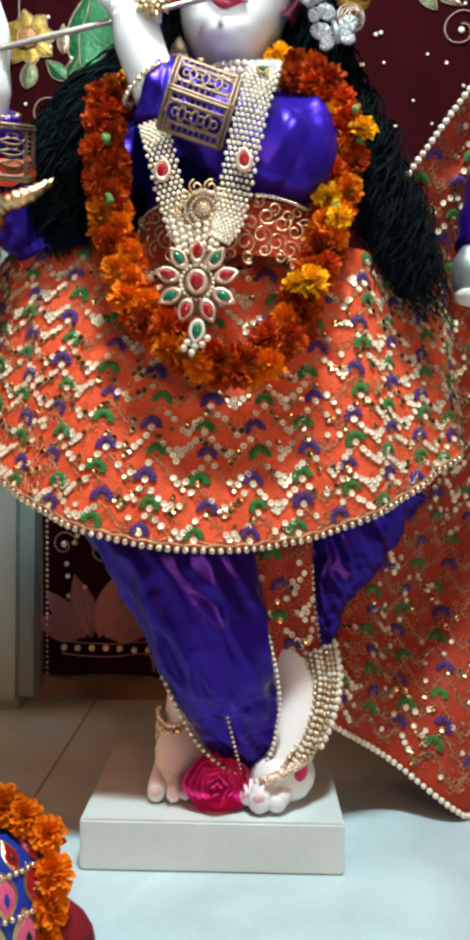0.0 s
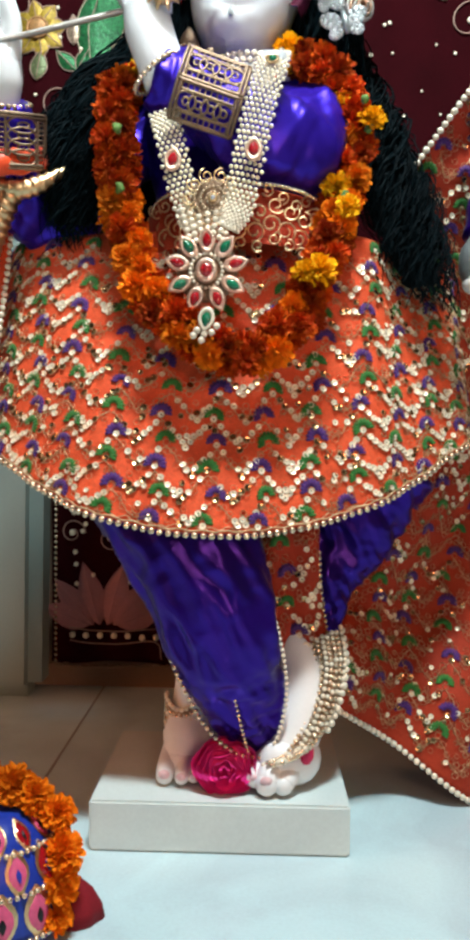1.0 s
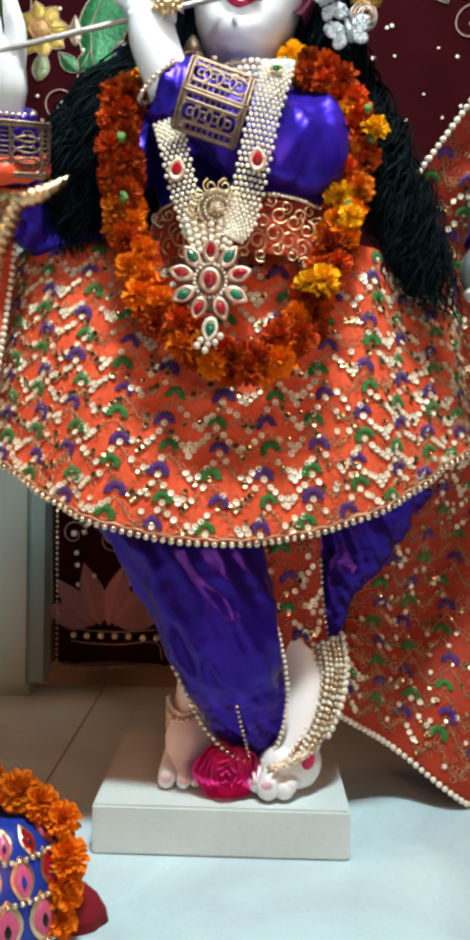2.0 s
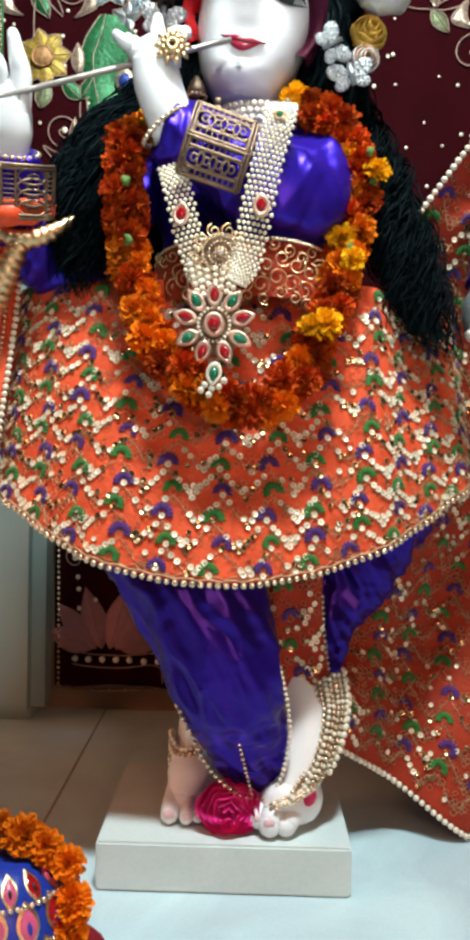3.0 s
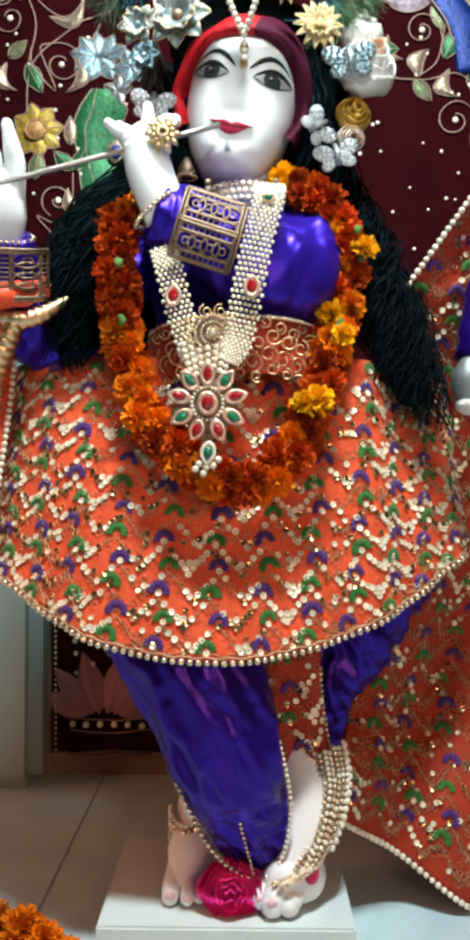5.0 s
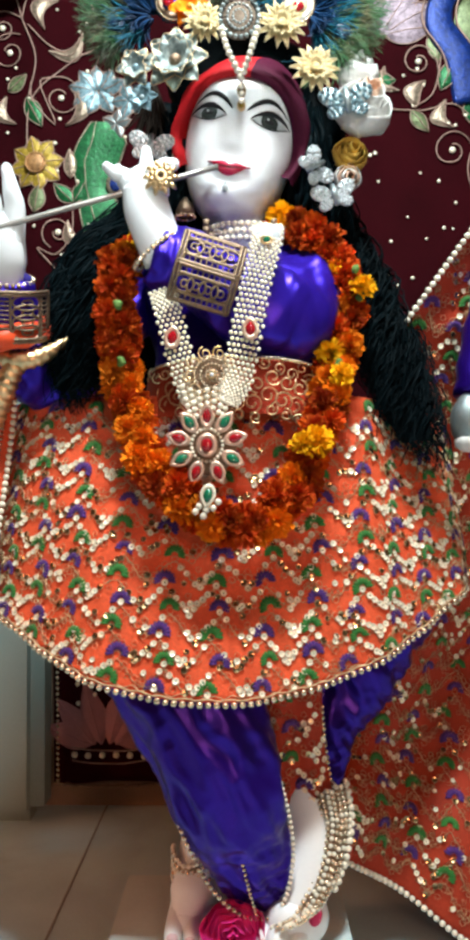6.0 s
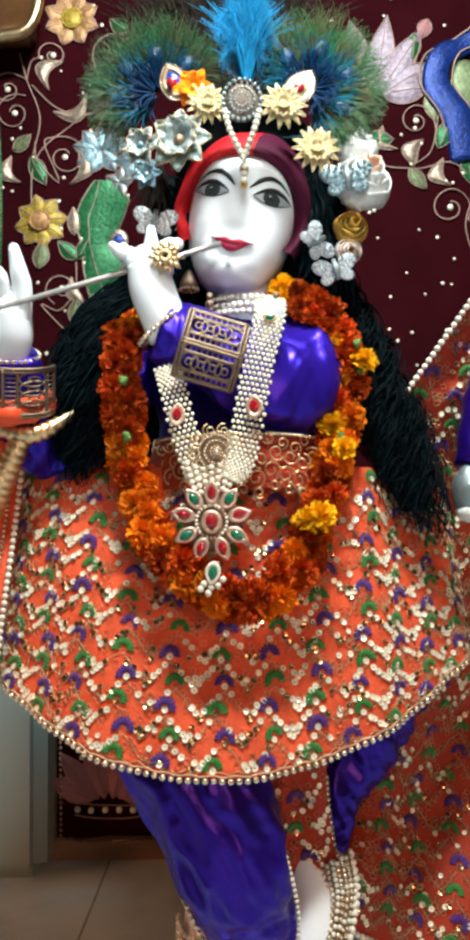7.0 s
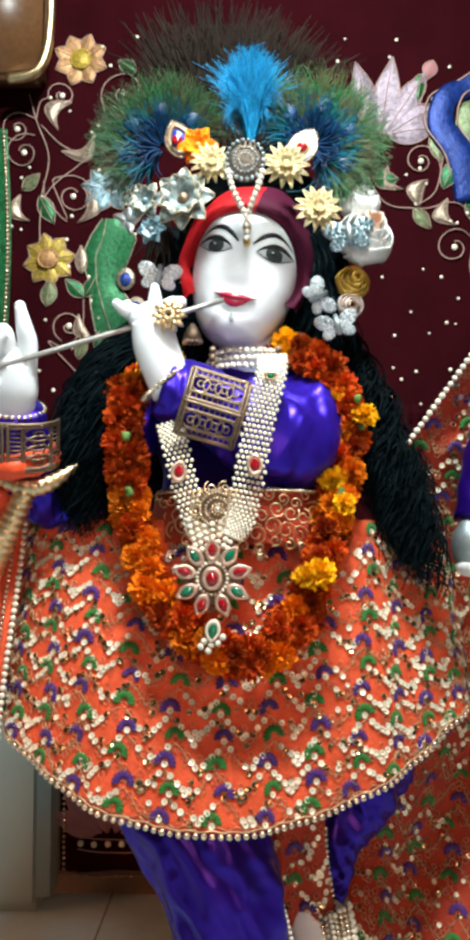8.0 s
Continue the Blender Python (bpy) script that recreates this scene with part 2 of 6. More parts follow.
def creases(bm, amount, scale, seed=0.0, slant=0.0):
    """Sharp-crested folds along the surface, as in gathered satin."""
    bm.normal_update()
    for v in bm.verts:
        q = Vector(((v.co.x + slant * v.co.z) * scale[0], v.co.y * scale[1], (v.co.z - slant * v.co.x) * scale[2])) + Vector((seed, seed * 1.7, 0))
        q += 0.6 * noise.noise_vector(q * 0.5)
        v.co += v.normal * amount * (0.5 - 1.6 * abs(noise.noise(q)) + 0.35 * noise.noise(q * 2.1))


def wavy(bm, amount, scale, seed=0.0):
    """Pushes every vertex along its normal by smooth noise."""
    bm.normal_update()
    for v in bm.verts:
        q = Vector((v.co.x * scale[0], v.co.y * scale[1], v.co.z * scale[2])) + Vector((seed, seed * 1.7, 0))
        v.co += v.normal * amount * noise.noise(q)


def sheet(bm, S, u0, u1, nu, v0, v1, nv, thick=0.002, mat=0):
    """A cloth from S(u, v), with thickness."""
    vs = [[bm.verts.new(S(u0 + (u1 - u0) * i / nu, v0 + (v1 - v0) * j / nv)) for i in range(nu + 1)] for j in range(nv + 1)]
    fs = []
    for j in range(nv):
        for i in range(nu):
            fs.append(bm.faces.new((vs[j][i], vs[j + 1][i], vs[j + 1][i + 1], vs[j][i + 1])))
            fs[-1].material_index = mat
    bm.normal_update()
    bmesh.ops.solidify(bm, geom=fs, thickness=thick)


bm = bmesh.new()
bmesh.ops.create_icosphere(bm, subdivisions=2, radius=1)
PEARL_ME = mesh_of(bm, "pearl", M_PEARL)
bm = bmesh.new()
bmesh.ops.create_icosphere(bm, subdivisions=2, radius=1)
BEAD_ME = mesh_of(bm, "bead", M_PEARL_B)


bm = bmesh.new()
bmesh.ops.create_icosphere(bm, subdivisions=1, radius=1)
SILVER_ME = mesh_of(bm, "bead", M_SILVER)


def string_of(parent, pts, r, me=None, step=2.1, name="pearl"):
    """Pearls side by side along a line of points."""
    me = me or PEARL_ME
    length, last = 0.0, None
    for a, b in zip(pts, pts[1:]):
        d = (b - a).length
        while length < d:
            p = a.lerp(b, length / d if d else 0)
            k = r * random.uniform(0.92, 1.06)
            share(name, me, parent, Matrix.Translation(p) @ Matrix.Diagonal((k, k, k, 1)))
            length += step * r
        length -= d


def frame_at(S, u, v, e=0.002):
    """A pose on the cloth S: x along the row, y up the cloth, z out of it."""
    p = S(u, v)
    x = (S(u + e, v) - S(u - e, v)).normalized()
    d = (S(u, v + e) - S(u, v - e)).normalized()
    z = d.cross(x).normalized()
    y = z.cross(x)
    m = Matrix((x, y, z)).transposed().to_4x4()
    m.translation = p
    return m


# ---- embroidery of the orange cloth ----
def fan_mesh(mat, name):
    """A half-round tuft of thread over a small eye."""
    bm = bmesh.new()
    rings = []
    n = 40
    for k in range(n + 1):
        a = math.pi * (-0.10 + 1.20 * k / n)
        ridge = abs(math.sin(k * math.pi / 4))
        r0, r1 = 0.0040, 0.0112 + 0.0024 * ridge
        rings.append([V(math.cos(a) * r, math.sin(a) * r, h) for r, h in ((r0, 0.0), (r0 + 0.0006, 0.0010 + 0.0004 * ridge), ((r0 + r1) / 2, 0.0012 + 0.0010 * ridge), (r1 * 0.94, 0.0007 + 0.0007 * ridge), (r1, 0.0))])
    loft(bm, rings, False)
    return mesh_of(bm, name, mat)


FAN_G, FAN_P = fan_mesh(M_GREEN, "green_fan_motif"), fan_mesh(M_PURPLE, "purple_fan_motif")


def add_sequin(verts, faces, mats, m, r, face=1):
    """A cupped disc in a thread rim with a stitch in the middle; face 0: an empty thread ring."""
    n, k0 = 9, len(verts)
    ring_only = face == 0
    rim = ((r, 0.0002), (r * 0.92, 0.0010), (r * 0.84, 0.0003)) if ring_only else ((r, 0.0003), (r * 0.88, 0.0014), (r * 0.20, 0.0007))
    for rr, h in rim:
        for i in range(n):
            a = 2 * math.pi * i / n
            verts.append(m @ V(rr * math.cos(a), rr * math.sin(a), h))
    for j in range(2):
        for i in range(n):
            q = (i + 1) % n
            faces.append((k0 + j * n + i, k0 + j * n + q, k0 + (j + 1) * n + q, k0 + (j + 1) * n + i))
            mats.append(0 if j == 0 or ring_only else face)
    if not ring_only:
        faces.append(tuple(k0 + 2 * n + i for i in range(n)))
        mats.append(2)


def embroider(owner, S, u0, u1, v0, v1, dv, gap, keep=lambda p: True, seed=3, tilt=6, mixed=0.20):
    """Rows of fans joined by zigzags of sequins and thread rings, over the cloth S."""
    rnd = random.Random(seed)
    verts, faces, mats = [], [], []
    coil = bmesh.new()
    rows = int((v1 - v0) / dv)
    for j in range(rows + 1):
        v = v0 + dv * j
        us = [u0 + (u1 - u0) * i / 300 for i in range(301)]
        ps = [S(u, v) for u in us]
        run = [0.0]
        for a, b in zip(ps, ps[1:]):
            run.append(run[-1] + (b - a).length)

        def at(d):
            if d < 0 or d > run[-1]:
                return None
            for i in range(300):
                if run[i + 1] >= d:
                    return us[i] + (us[i + 1] - us[i]) * (d - run[i]) / max(run[i + 1] - run[i], 1e-9)
        mid = run[-1] / 2
        n = int(mid / gap) + 1
        for k in range(-n, n + 1):
            d = mid + k * gap - 0.009 * (j % 2) + rnd.uniform(-0.003, 0.003)
            u = at(d)
            if u is not None and keep(S(u, v)):
                m = frame_at(S, u, v + rnd.uniform(-0.002, 0.002))
                share("green_fan_motif" if (k + j) % 2 else "purple_fan_motif", FAN_G if (k + j) % 2 else FAN_P, owner,
                      m @ Matrix.Translation((0, 0, 0.0012)) @ pose(0, 0, 0, 0, 0, rnd.uniform(-14, 14)) @ Matrix.Scale(rnd.uniform(0.9, 1.12), 4))
            spots = [(0.0, 0.10, 0.0)] + [(f, 0.14 + 0.98 * (1 - abs(2 * f - 1)), 1.0) for f in (0.14, 0.25, 0.36, 0.64, 0.75, 0.86)]
            spots += [(0.425, 1.03, 1.0), (0.575, 1.03, 1.0), (0.5, 0.86, 1.0), (0.5, 1.20, 1.0)]
            spots += [(0.5, 0.60, 0.4), (0.24, 0.90, 0.3), (0.76, 0.90, 0.3), (0.08, 0.48, 0.2), (0.92, 0.48, 0.2)]
            for f, drop, weight in spots:
                uu, vv = at(d + gap * f), v + dv * (drop + rnd.uniform(-0.06, 0.06))
                if uu is None or vv > v1 + 0.012:
                    continue
                m = frame_at(S, uu, vv)
                if not keep(m.translation):
                    continue
                t = m @ Matrix.Translation((rnd.uniform(-0.001, 0.001), 0, 0.0012)) @ pose(0, 0, 0, rnd.gauss(-8, tilt), rnd.gauss(0, tilt), rnd.uniform(0, 40))
                # noise picks runs of discs coloured as glints; the others stay dark or empty
                shine = noise.noise(m.translation * 20 + Vector((seed, 0, 0))) + rnd.uniform(-0.45, 0.45) - mixed
                if weight == 1.0 or weight == 0.0:
                    add_sequin(verts, faces, mats, t, rnd.uniform(0.0042, 0.0048), 1 if shine > -0.20 else 2 if shine > -0.40 else 0)
                else:
                    for _ in range(rnd.choice((1, 1, 2))):
                        off = t @ pose(rnd.uniform(-0.003, 0.003), rnd.uniform(-0.003, 0.003), 0.0004)
                        add_sequin(verts, faces, mats, off, rnd.uniform(0.0034, 0.0044), 1 if rnd.random() < weight * 0.22 else 2 if rnd.random() < weight * 0.4 else 0)
            line = [at(d + gap * f / 6) for f in range(7)]
            if all(q is not None for q in line):
                pts = [frame_at(S, q, min(v1 + 0.01, v + 0.2 * dv + 0.98 * dv * (1 - abs(2 * f / 6 - 1)))) @ V(0, 0.003 * math.sin(9 * f), 0.0012) for f, q in enumerate(line)]
                if keep(pts[3]):
                    tube(coil, pts, 0.0006, 4, 1, False)
    me = bpy.data.meshes.new("sequin")
    me.from_pydata(verts, [], faces)
    me.materials.append(M_THREAD)
    me.materials.append(M_SEQUIN)
    me.materials.append(M_SEQUIN_D)
    me.polygons.foreach_set("material_index", mats)
    ob = new("sequin", me)
    ob.parent = owner
    tagged(ob, "gold sequins, pale for glints and dark elsewhere, with coiled gold rims", kind="stuff")
    tagged(part("gold_thread", coil, M_THREAD, owner), kind="stuff")


# ---- the room ----
def structure(name, bm, mats, label, smooth=False):
    return tagged(part(name, bm, mats, smooth=smooth), label, "", "", "structure")


bm = bmesh.new()
box(bm, (-2.2, -3.4, -0.06), (2.2, 0.60, 0.0))
structure("floor", bm, M_FLOOR, "pale blue-white veined marble altar floor")
M_GROUT = material("dark_grout", (0.24, 0.23, 0.22), 0.9, vary=0.2)
for x in (-0.265, -1.0, 0.47, 1.2):
    bm = bmesh.new()
    box(bm, (x - 0.0018, -3.3, 0.0), (x + 0.0018, 0.568, 0.0008))
    structure("floor_joint", bm, M_GROUT, "thin dark joint between marble floor slabs")
bm = bmesh.new()
box(bm, (-2.2, 0.57, 0.0), (2.2, 0.70, 2.6))
structure("wall_north", bm, M_WALL, "brown plaster wall behind the altar, toned for dim warm bounce")
for nm, a, b in (("wall_west", (-2.3, -3.4, 0), (-2.2, 0.70, 2.6)), ("wall_east", (2.2, -3.4, 0), (2.3, 0.70, 2.6)), ("wall_south", (-2.3, -3.5, 0), (2.3, -3.4, 2.6))):
    bm = bmesh.new()
    box(bm, a, b)
    structure(nm, bm, M_WALL, "brown plaster wall, toned for dim warm bounce")
bm = bmesh.new()
box(bm, (-2.3, -3.5, 2.6), (2.3, 0.70, 2.7))
structure("ceiling", bm, M_WALL, "brown plaster ceiling, toned for dim warm bounce")
bm = bmesh.new()
box(bm, (-0.62, 0.46, 0.0), (-0.374, 0.57, 0.92), 0.028)
structure("pillar", bm, M_PILLAR, "grey-white painted wall pillar")


# ---- the maroon wall hanging ----
def backcloth(x, z):
    return V(x, 0.512 + 0.03 * max(0.0, 1 - z / 0.9) + 0.004 * math.sin(x * 31 + z * 3) + 0.003 * math.sin(x * 67), z)


hanging = thing("wall_hanging", "maroon velvet wall hanging with glittering floral embroidery", "wall hanging")
bm = bmesh.new()
sheet(bm, lambda u, v: backcloth(u, v + 0.006 * math.sin(u * 20) * (v < 0.1)), -0.368, 1.0, 110, 0.055, 1.0, 50, -0.003)
sheet(bm, lambda u, v: backcloth(u, v), -1.0, 1.0, 110, 0.96, 2.3, 50, -0.003)
part("cloth", bm, M_VELVET, hanging)


def on_cloth(x, z, h=0.003):
    p = backcloth(x, z)
    return V(p.x, p.y - h, p.z)


def cord(pts, r=0.0014, name="embroidered_vine", mat=M_CORD):
    bm = bmesh.new()
    tube(bm, [on_cloth(p.x, p.y, 0.004) for p in spline([V(a, b, 0) for a, b in pts], 10 * (len(pts) - 1))], r, 6, 1, True)
    return part(name, bm, mat, hanging)


def swirl(x, z, r, a0, turns, way=1, tail=()):
    """A spiral tendril that ends in a bead."""
    pts = list(tail)
    n = 16
    for i in range(n + 1):
        f = i / n
        a = a0 + way * 2 * math.pi * turns * f
        rr = r * (1 - 0.75 * f)
        pts.append((x + rr * math.cos(a), z + rr * math.sin(a)))
    bm = bmesh.new()
    tube(bm, [on_cloth(p.x, p.y, 0.004) for p in spline([V(a, b, 0) for a, b in pts], 3 * len(pts))], 0.0014, 6)
    part("embroidered_tendril", bm, M_CORD, hanging)
    stud(x, z, 0.0065)


bm = bmesh.new()
bmesh.ops.create_uvsphere(bm, u_segments=10, v_segments=6, radius=1, matrix=Matrix.Diagonal((1, 0.5, 1, 1)))
STUD_ME = mesh_of(bm, "sequin_stud", M_SEQUIN)


def stud(x, z, r=0.0055):
    share("sequin_stud", STUD_ME, hanging, Matrix.Translation(on_cloth(x, z, 0.003)) @ Matrix.Scale(r, 4))


def leaf(name, x, z, length, width, turn, mat, bend=0.0, rim=M_CORD):
    """A padded leaf with a corded edge."""
    a = radians(turn)

    def P(f, s, h):
        lx = length * f
        ly = width * 0.5 * math.sin(math.pi * f ** 0.85) * s + bend * math.sin(math.pi * f)
        return on_cloth(x + lx * math.cos(a) - ly * math.sin(a), z + lx * math.sin(a) + ly * math.cos(a), h)
    bm = bmesh.new()
    n = 10
    loft(bm, [[P(i / n, s, 0.002 + 0.004 * (1 - s * s)) for s in (-1, -0.5, 0, 0.5, 1)] for i in range(n + 1)], False)
    bm.normal_update()
    ob = part(name, bm, mat, hanging)
    bm = bmesh.new()
    loop = [P(i / n, 1, 0.003) for i in range(n + 1)] + [P(i / n, -1, 0.003) for i in range(n, -1, -1)]
    tube(bm, loop, 0.0012, 5)
    tube(bm, [P(i / n, 0, 0.0065) for i in range(1, n)], 0.001, 4)
    part("edge_cord", bm, rim, ob)
    return ob


def flower(x, z, r, n, mat, mat2, turn=0):
    for k in range(n):
        a = turn + 360 * k / n
        leaf("applique_petal", x + 0.25 * r * math.cos(radians(a)), z + 0.25 * r * math.sin(radians(a)), r * 0.75, r * 0.62, a, mat)
    bm = bmesh.new()
    c = on_cloth(x, z, 0.006)
    for k in range(3):
        rr = r * (0.12 + 0.12 * k)
        tube(bm, [c + V(rr * math.cos(q * 0.5236), -0.002, rr * math.sin(q * 0.5236)) for q in range(13)], 0.0024, 6)
    ball(bm, c, r * 0.36, 0.006, r * 0.36)
    part("flower_heart", bm, mat2, hanging)


flower(-0.399, 1.304, 0.056, 8, M_GLITTER_Y, M_GLITTER_O, 10)
flower(-0.337, 1.735, 0.058, 8, M_GLITTER_O, M_GLITTER_Y, 25)
for x, z, l, wd, tn, bd, mt in (
        (-0.355, 1.645, 0.072, 0.03, -112, -0.03, M_GLITTER_S), (-0.375, 1.535, 0.08, 0.03, 30, -0.03, M_GLITTER_S),
        (-0.322, 1.455, 0.075, 0.028, -105, 0.026, M_GLITTER_S), (-0.462, 1.445, 0.06, 0.03, -70, -0.026, M_GLITTER_S),
        (-0.458, 1.455, 0.05, 0.03, 40, 0, M_GLITTER_L), (-0.42, 1.44, 0.07, 0.034, -62, 0, M_GLITTER_G),
        (-0.33, 1.275, 0.06, 0.026, 92, 0, M_GLITTER_S), (-0.325, 1.225, 0.055, 0.03, 135, 0, M_GLITTER_G),
        (-0.322, 1.225, 0.055, 0.03, 62, 0, M_GLITTER_G), (-0.402, 1.205, 0.06, 0.034, 80, 0, M_GLITTER_L),
        (0.272, 1.470, 0.055, 0.04, 0, 0, M_GLITTER_G), (0.412, 1.505, 0.075, 0.034, 100, 0, M_GLITTER_L),
        (0.416, 1.445, 0.075, 0.034, 66, 0, M_GLITTER_G), (0.366, 1.41, 0.06, 0.034, 70, 0.018, M_GLITTER_S),
        (0.356, 1.405, 0.055, 0.03, -50, 0, M_GLITTER_L), (0.425, 1.425, 0.06, 0.03, -75, -0.024, M_GLITTER_S),
        (0.372, 1.69, 0.06, 0.03, -95, 0, M_GLITTER_G), (0.305, 1.50, 0.06, 0.024, -60, -0.022, M_GLITTER_S),
        (-0.31, 1.135, 0.06, 0.026, 115, 0.012, M_GLITTER_S), (-0.30, 1.115, 0.055, 0.03, 60, 0, M_GLITTER_G),
        (-0.335, 1.095, 0.055, 0.026, 75, 0, M_GLITTER_L), (-0.22, 1.70, 0.05, 0.03, 140, 0, M_GLITTER_G)):
    leaf("applique_leaf", x, z, l, wd, tn, mt, bd)
cord([(-0.25, 1.55), (-0.32, 1.52), (-0.39, 1.46), (-0.415, 1.41), (-0.418, 1.34)])
cord([(-0.415, 1.44), (-0.40, 1.52), (-0.428, 1.60), (-0.445, 1.66)])
cord([(-0.418, 1.59), (-0.37, 1.545), (-0.30, 1.53), (-0.24, 1.57)])
cord([(-0.27, 1.53), (-0.285, 1.49), (-0.288, 1.44)])
cord([(-0.325, 1.22), (-0.328, 1.16), (-0.36, 1.12), (-0.395, 1.13), (-0.33, 1.06)])
cord([(0.26, 1.475), (0.30, 1.42), (0.37, 1.405), (0.44, 1.415), (0.50, 1.38), (0.56, 1.40)])
cord([(0.36, 1.41), (0.40, 1.44), (0.415, 1.50), (0.42, 1.55)])
cord([(0.50, 1.38), (0.47, 1.30), (0.475, 1.25), (0.50, 1.19), (0.52, 1.10)])
swirl(-0.455, 1.535, 0.042, 1.0, 1.3, 1)
swirl(-0.375, 1.655, 0.030, 3.4, 1.2, -1, [(-0.43, 1.60), (-0.42, 1.64)])
swirl(-0.470, 1.585, 0.036, 1.2, 1.2, 1, [(-0.43, 1.605)])
swirl(-0.350, 1.440, 0.048, 2.6, 1.3, -1, [(-0.41, 1.47), (-0.405, 1.43), (-0.36, 1.385)])
swirl(-0.245, 1.66, 0.05, 3.6, 1.2, -1, [(-0.20, 1.56), (-0.27, 1.59)])
swirl(0.437, 1.322, 0.046, -0.6, 1.35, 1, [(0.50, 1.36), (0.50, 1.30)])
swirl(0.372, 1.505, 0.036, 0.2, 1.3, 1, [(0.415, 1.47)])
swirl(-0.355, 1.165, 0.035, -2.0, 1.2, -1)
rnd = random.Random(11)
for k in range(150):
    x, z = rnd.uniform(-0.49, 0.52), rnd.uniform(1.0, 1.80)
    if x > 0.18 or x < -0.2:
        stud(x, z, rnd.uniform(0.0026, 0.0043))
# the green peacock, the blue one, the lotuses
bm = bmesh.new()
prof = [(0.0, -0.25, 0.03), (0.12, -0.265, 0.055), (0.3, -0.285, 0.045), (0.5, -0.305, 0.03), (0.7, -0.30, 0.05), (0.85, -0.285, 0.05), (1.0, -0.29, 0.02)]
rings = []
for i in range(25):
    f = i / 24
    xc, hw = lerp([(p[0], p[1]) for p in prof], f), lerp([(p[0], p[2]) for p in prof], f)
    z = 1.12 + 0.27 * f
    rings.append([on_cloth(xc + 0.02 + hw * s, z, 0.002 + 0.007 * (1 - s * s)) for s in (-1, -0.6, 0, 0.6, 1)])
loft(bm, rings, False)
pk = part("peacock_applique", bm, M_GLITTER_G, hanging, "green glitter cloth bird shape")
bm = bmesh.new()
tube(bm, [r[0] for r in rings] + [r[-1] for r in rings[::-1]], 0.002, 5)
tube(bm, [r[1].lerp(r[2], 0.3) - V(0, 0.002, 0) for r in rings], 0.0014, 5)
part("edge_cord", bm, M_GLITTER_S, pk)
for x, z in ((-0.238, 1.262), (-0.215, 1.20)):
    bm = bmesh.new()
    ball(bm, on_cloth(x, z, 0.008), 0.02, 0.004, 0.024)
    part("feather_eye", bm, M_GLITTER_S, hanging)
    bm = bmesh.new()
    ball(bm, on_cloth(x, z - 0.002, 0.012), 0.012, 0.003, 0.015)
    part("feather_eye_centre", bm, M_GLITTER_B, hanging)
for k, a in enumerate((20, 60, 95, 130, 170, 215, 250, 300)):
    leaf("applique_petal", -0.275 + 0.008 * math.cos(radians(a)), 1.455, 0.052, 0.036, a, M_GLITTER_T)
for k, a in enumerate((10, 80, 150, 220, 290)):
    leaf("applique_petal", -0.238, 1.385, 0.032, 0.024, a, M_SILVER)
    leaf("applique_petal", -0.21, 1.43, 0.042, 0.028, a + 30, M_GLITTER_T)
for a, l in ((28, 0.13), (55, 0.16), (80, 0.17), (105, 0.16), (135, 0.13), (5, 0.10)):
    leaf("lotus_petal", 0.285 + 0.02 * math.cos(radians(a)), 1.565, l, 0.056, a, M_GLITTER_P)
bm = bmesh.new()
neck = spline([on_cloth(*p, 0.006) for p in ((0.475, 1.42), (0.455, 1.51), (0.415, 1.575), (0.425, 1.635), (0.475, 1.665), (0.53, 1.70))], 40)
tube(bm, neck, lambda t: 0.035 - 0.016 * t, 10, 0.22)
part("peacock_neck", bm, M_GLITTER_B, hanging, "royal blue glitter bird neck")
for s in (1, -1):
    bm = bmesh.new()
    tube(bm, [p + V(s * 0.034, -0.002, 0.004) for p in neck[4:]], 0.002, 5)
    part("edge_cord", bm, M_CORD, hanging)
bm = bmesh.new()
ball(bm, on_cloth(0.475, 1.58, 0.004), 0.035, 0.007, 0.055)
part("bird_breast", bm, M_GLITTER_L, hanging)
leaf("applique_leaf", 0.40, 1.72, 0.045, 0.03, -110, M_LOTUS)
leaf("applique_leaf", 0.475, 1.43, 0.06, 0.04, -80, M_GLITTER_G)
# lower end: faded lotus, cord lines, studs, beaded side
for a, l in ((20, 0.10), (48, 0.12), (75, 0.13), (105, 0.13), (132, 0.12), (160, 0.10)):
    leaf("lotus_petal", -0.262 + 0.03 * math.cos(radians(a)), 0.135, l, 0.05, a, M_LOTUS, 0, M_LOTUS)
cord([(-0.33, 0.128), (-0.25, 0.122), (-0.16, 0.126)], 0.0014)
cord([(-0.33, 0.102), (-0.25, 0.096), (-0.16, 0.10), (-0.145, 0.065)], 0.0014)
for k in range(7):
    stud(-0.325 + 0.028 * k, 0.113 - 0.004 * (k > 4), 0.0065)
swirl(-0.325, 0.32, 0.028, 0.0, 1.2, 1)
swirl(-0.25, 0.31, 0.035, 2.0, 1.2, -1)
for k in range(14):
    stud(rnd.uniform(-0.34, -0.16), rnd.uniform(0.16, 0.40), 0.005)
string_of(hanging, [on_cloth(-0.36, 0.06 + 0.01 * k, 0.004) for k in range(60)], 0.0042, BEAD_ME, 2.6, "edge_bead")
bm = bmesh.new()
for k in range(9):
    z = 0.051
    tube(bm, [on_cloth(-0.375 + 0.03 * (k + q / 4), z + 0.002 * math.sin(q + k), 0.002) for q in range(5)], 0.003, 5)
part("hem_fringe", bm, M_GOLD_D, hanging)

# ---- pedestal ----
bm = bmesh.new()
box(bm, (-0.157, -0.13, 0.0), (0.159, 0.125, 0.062), 0.003)
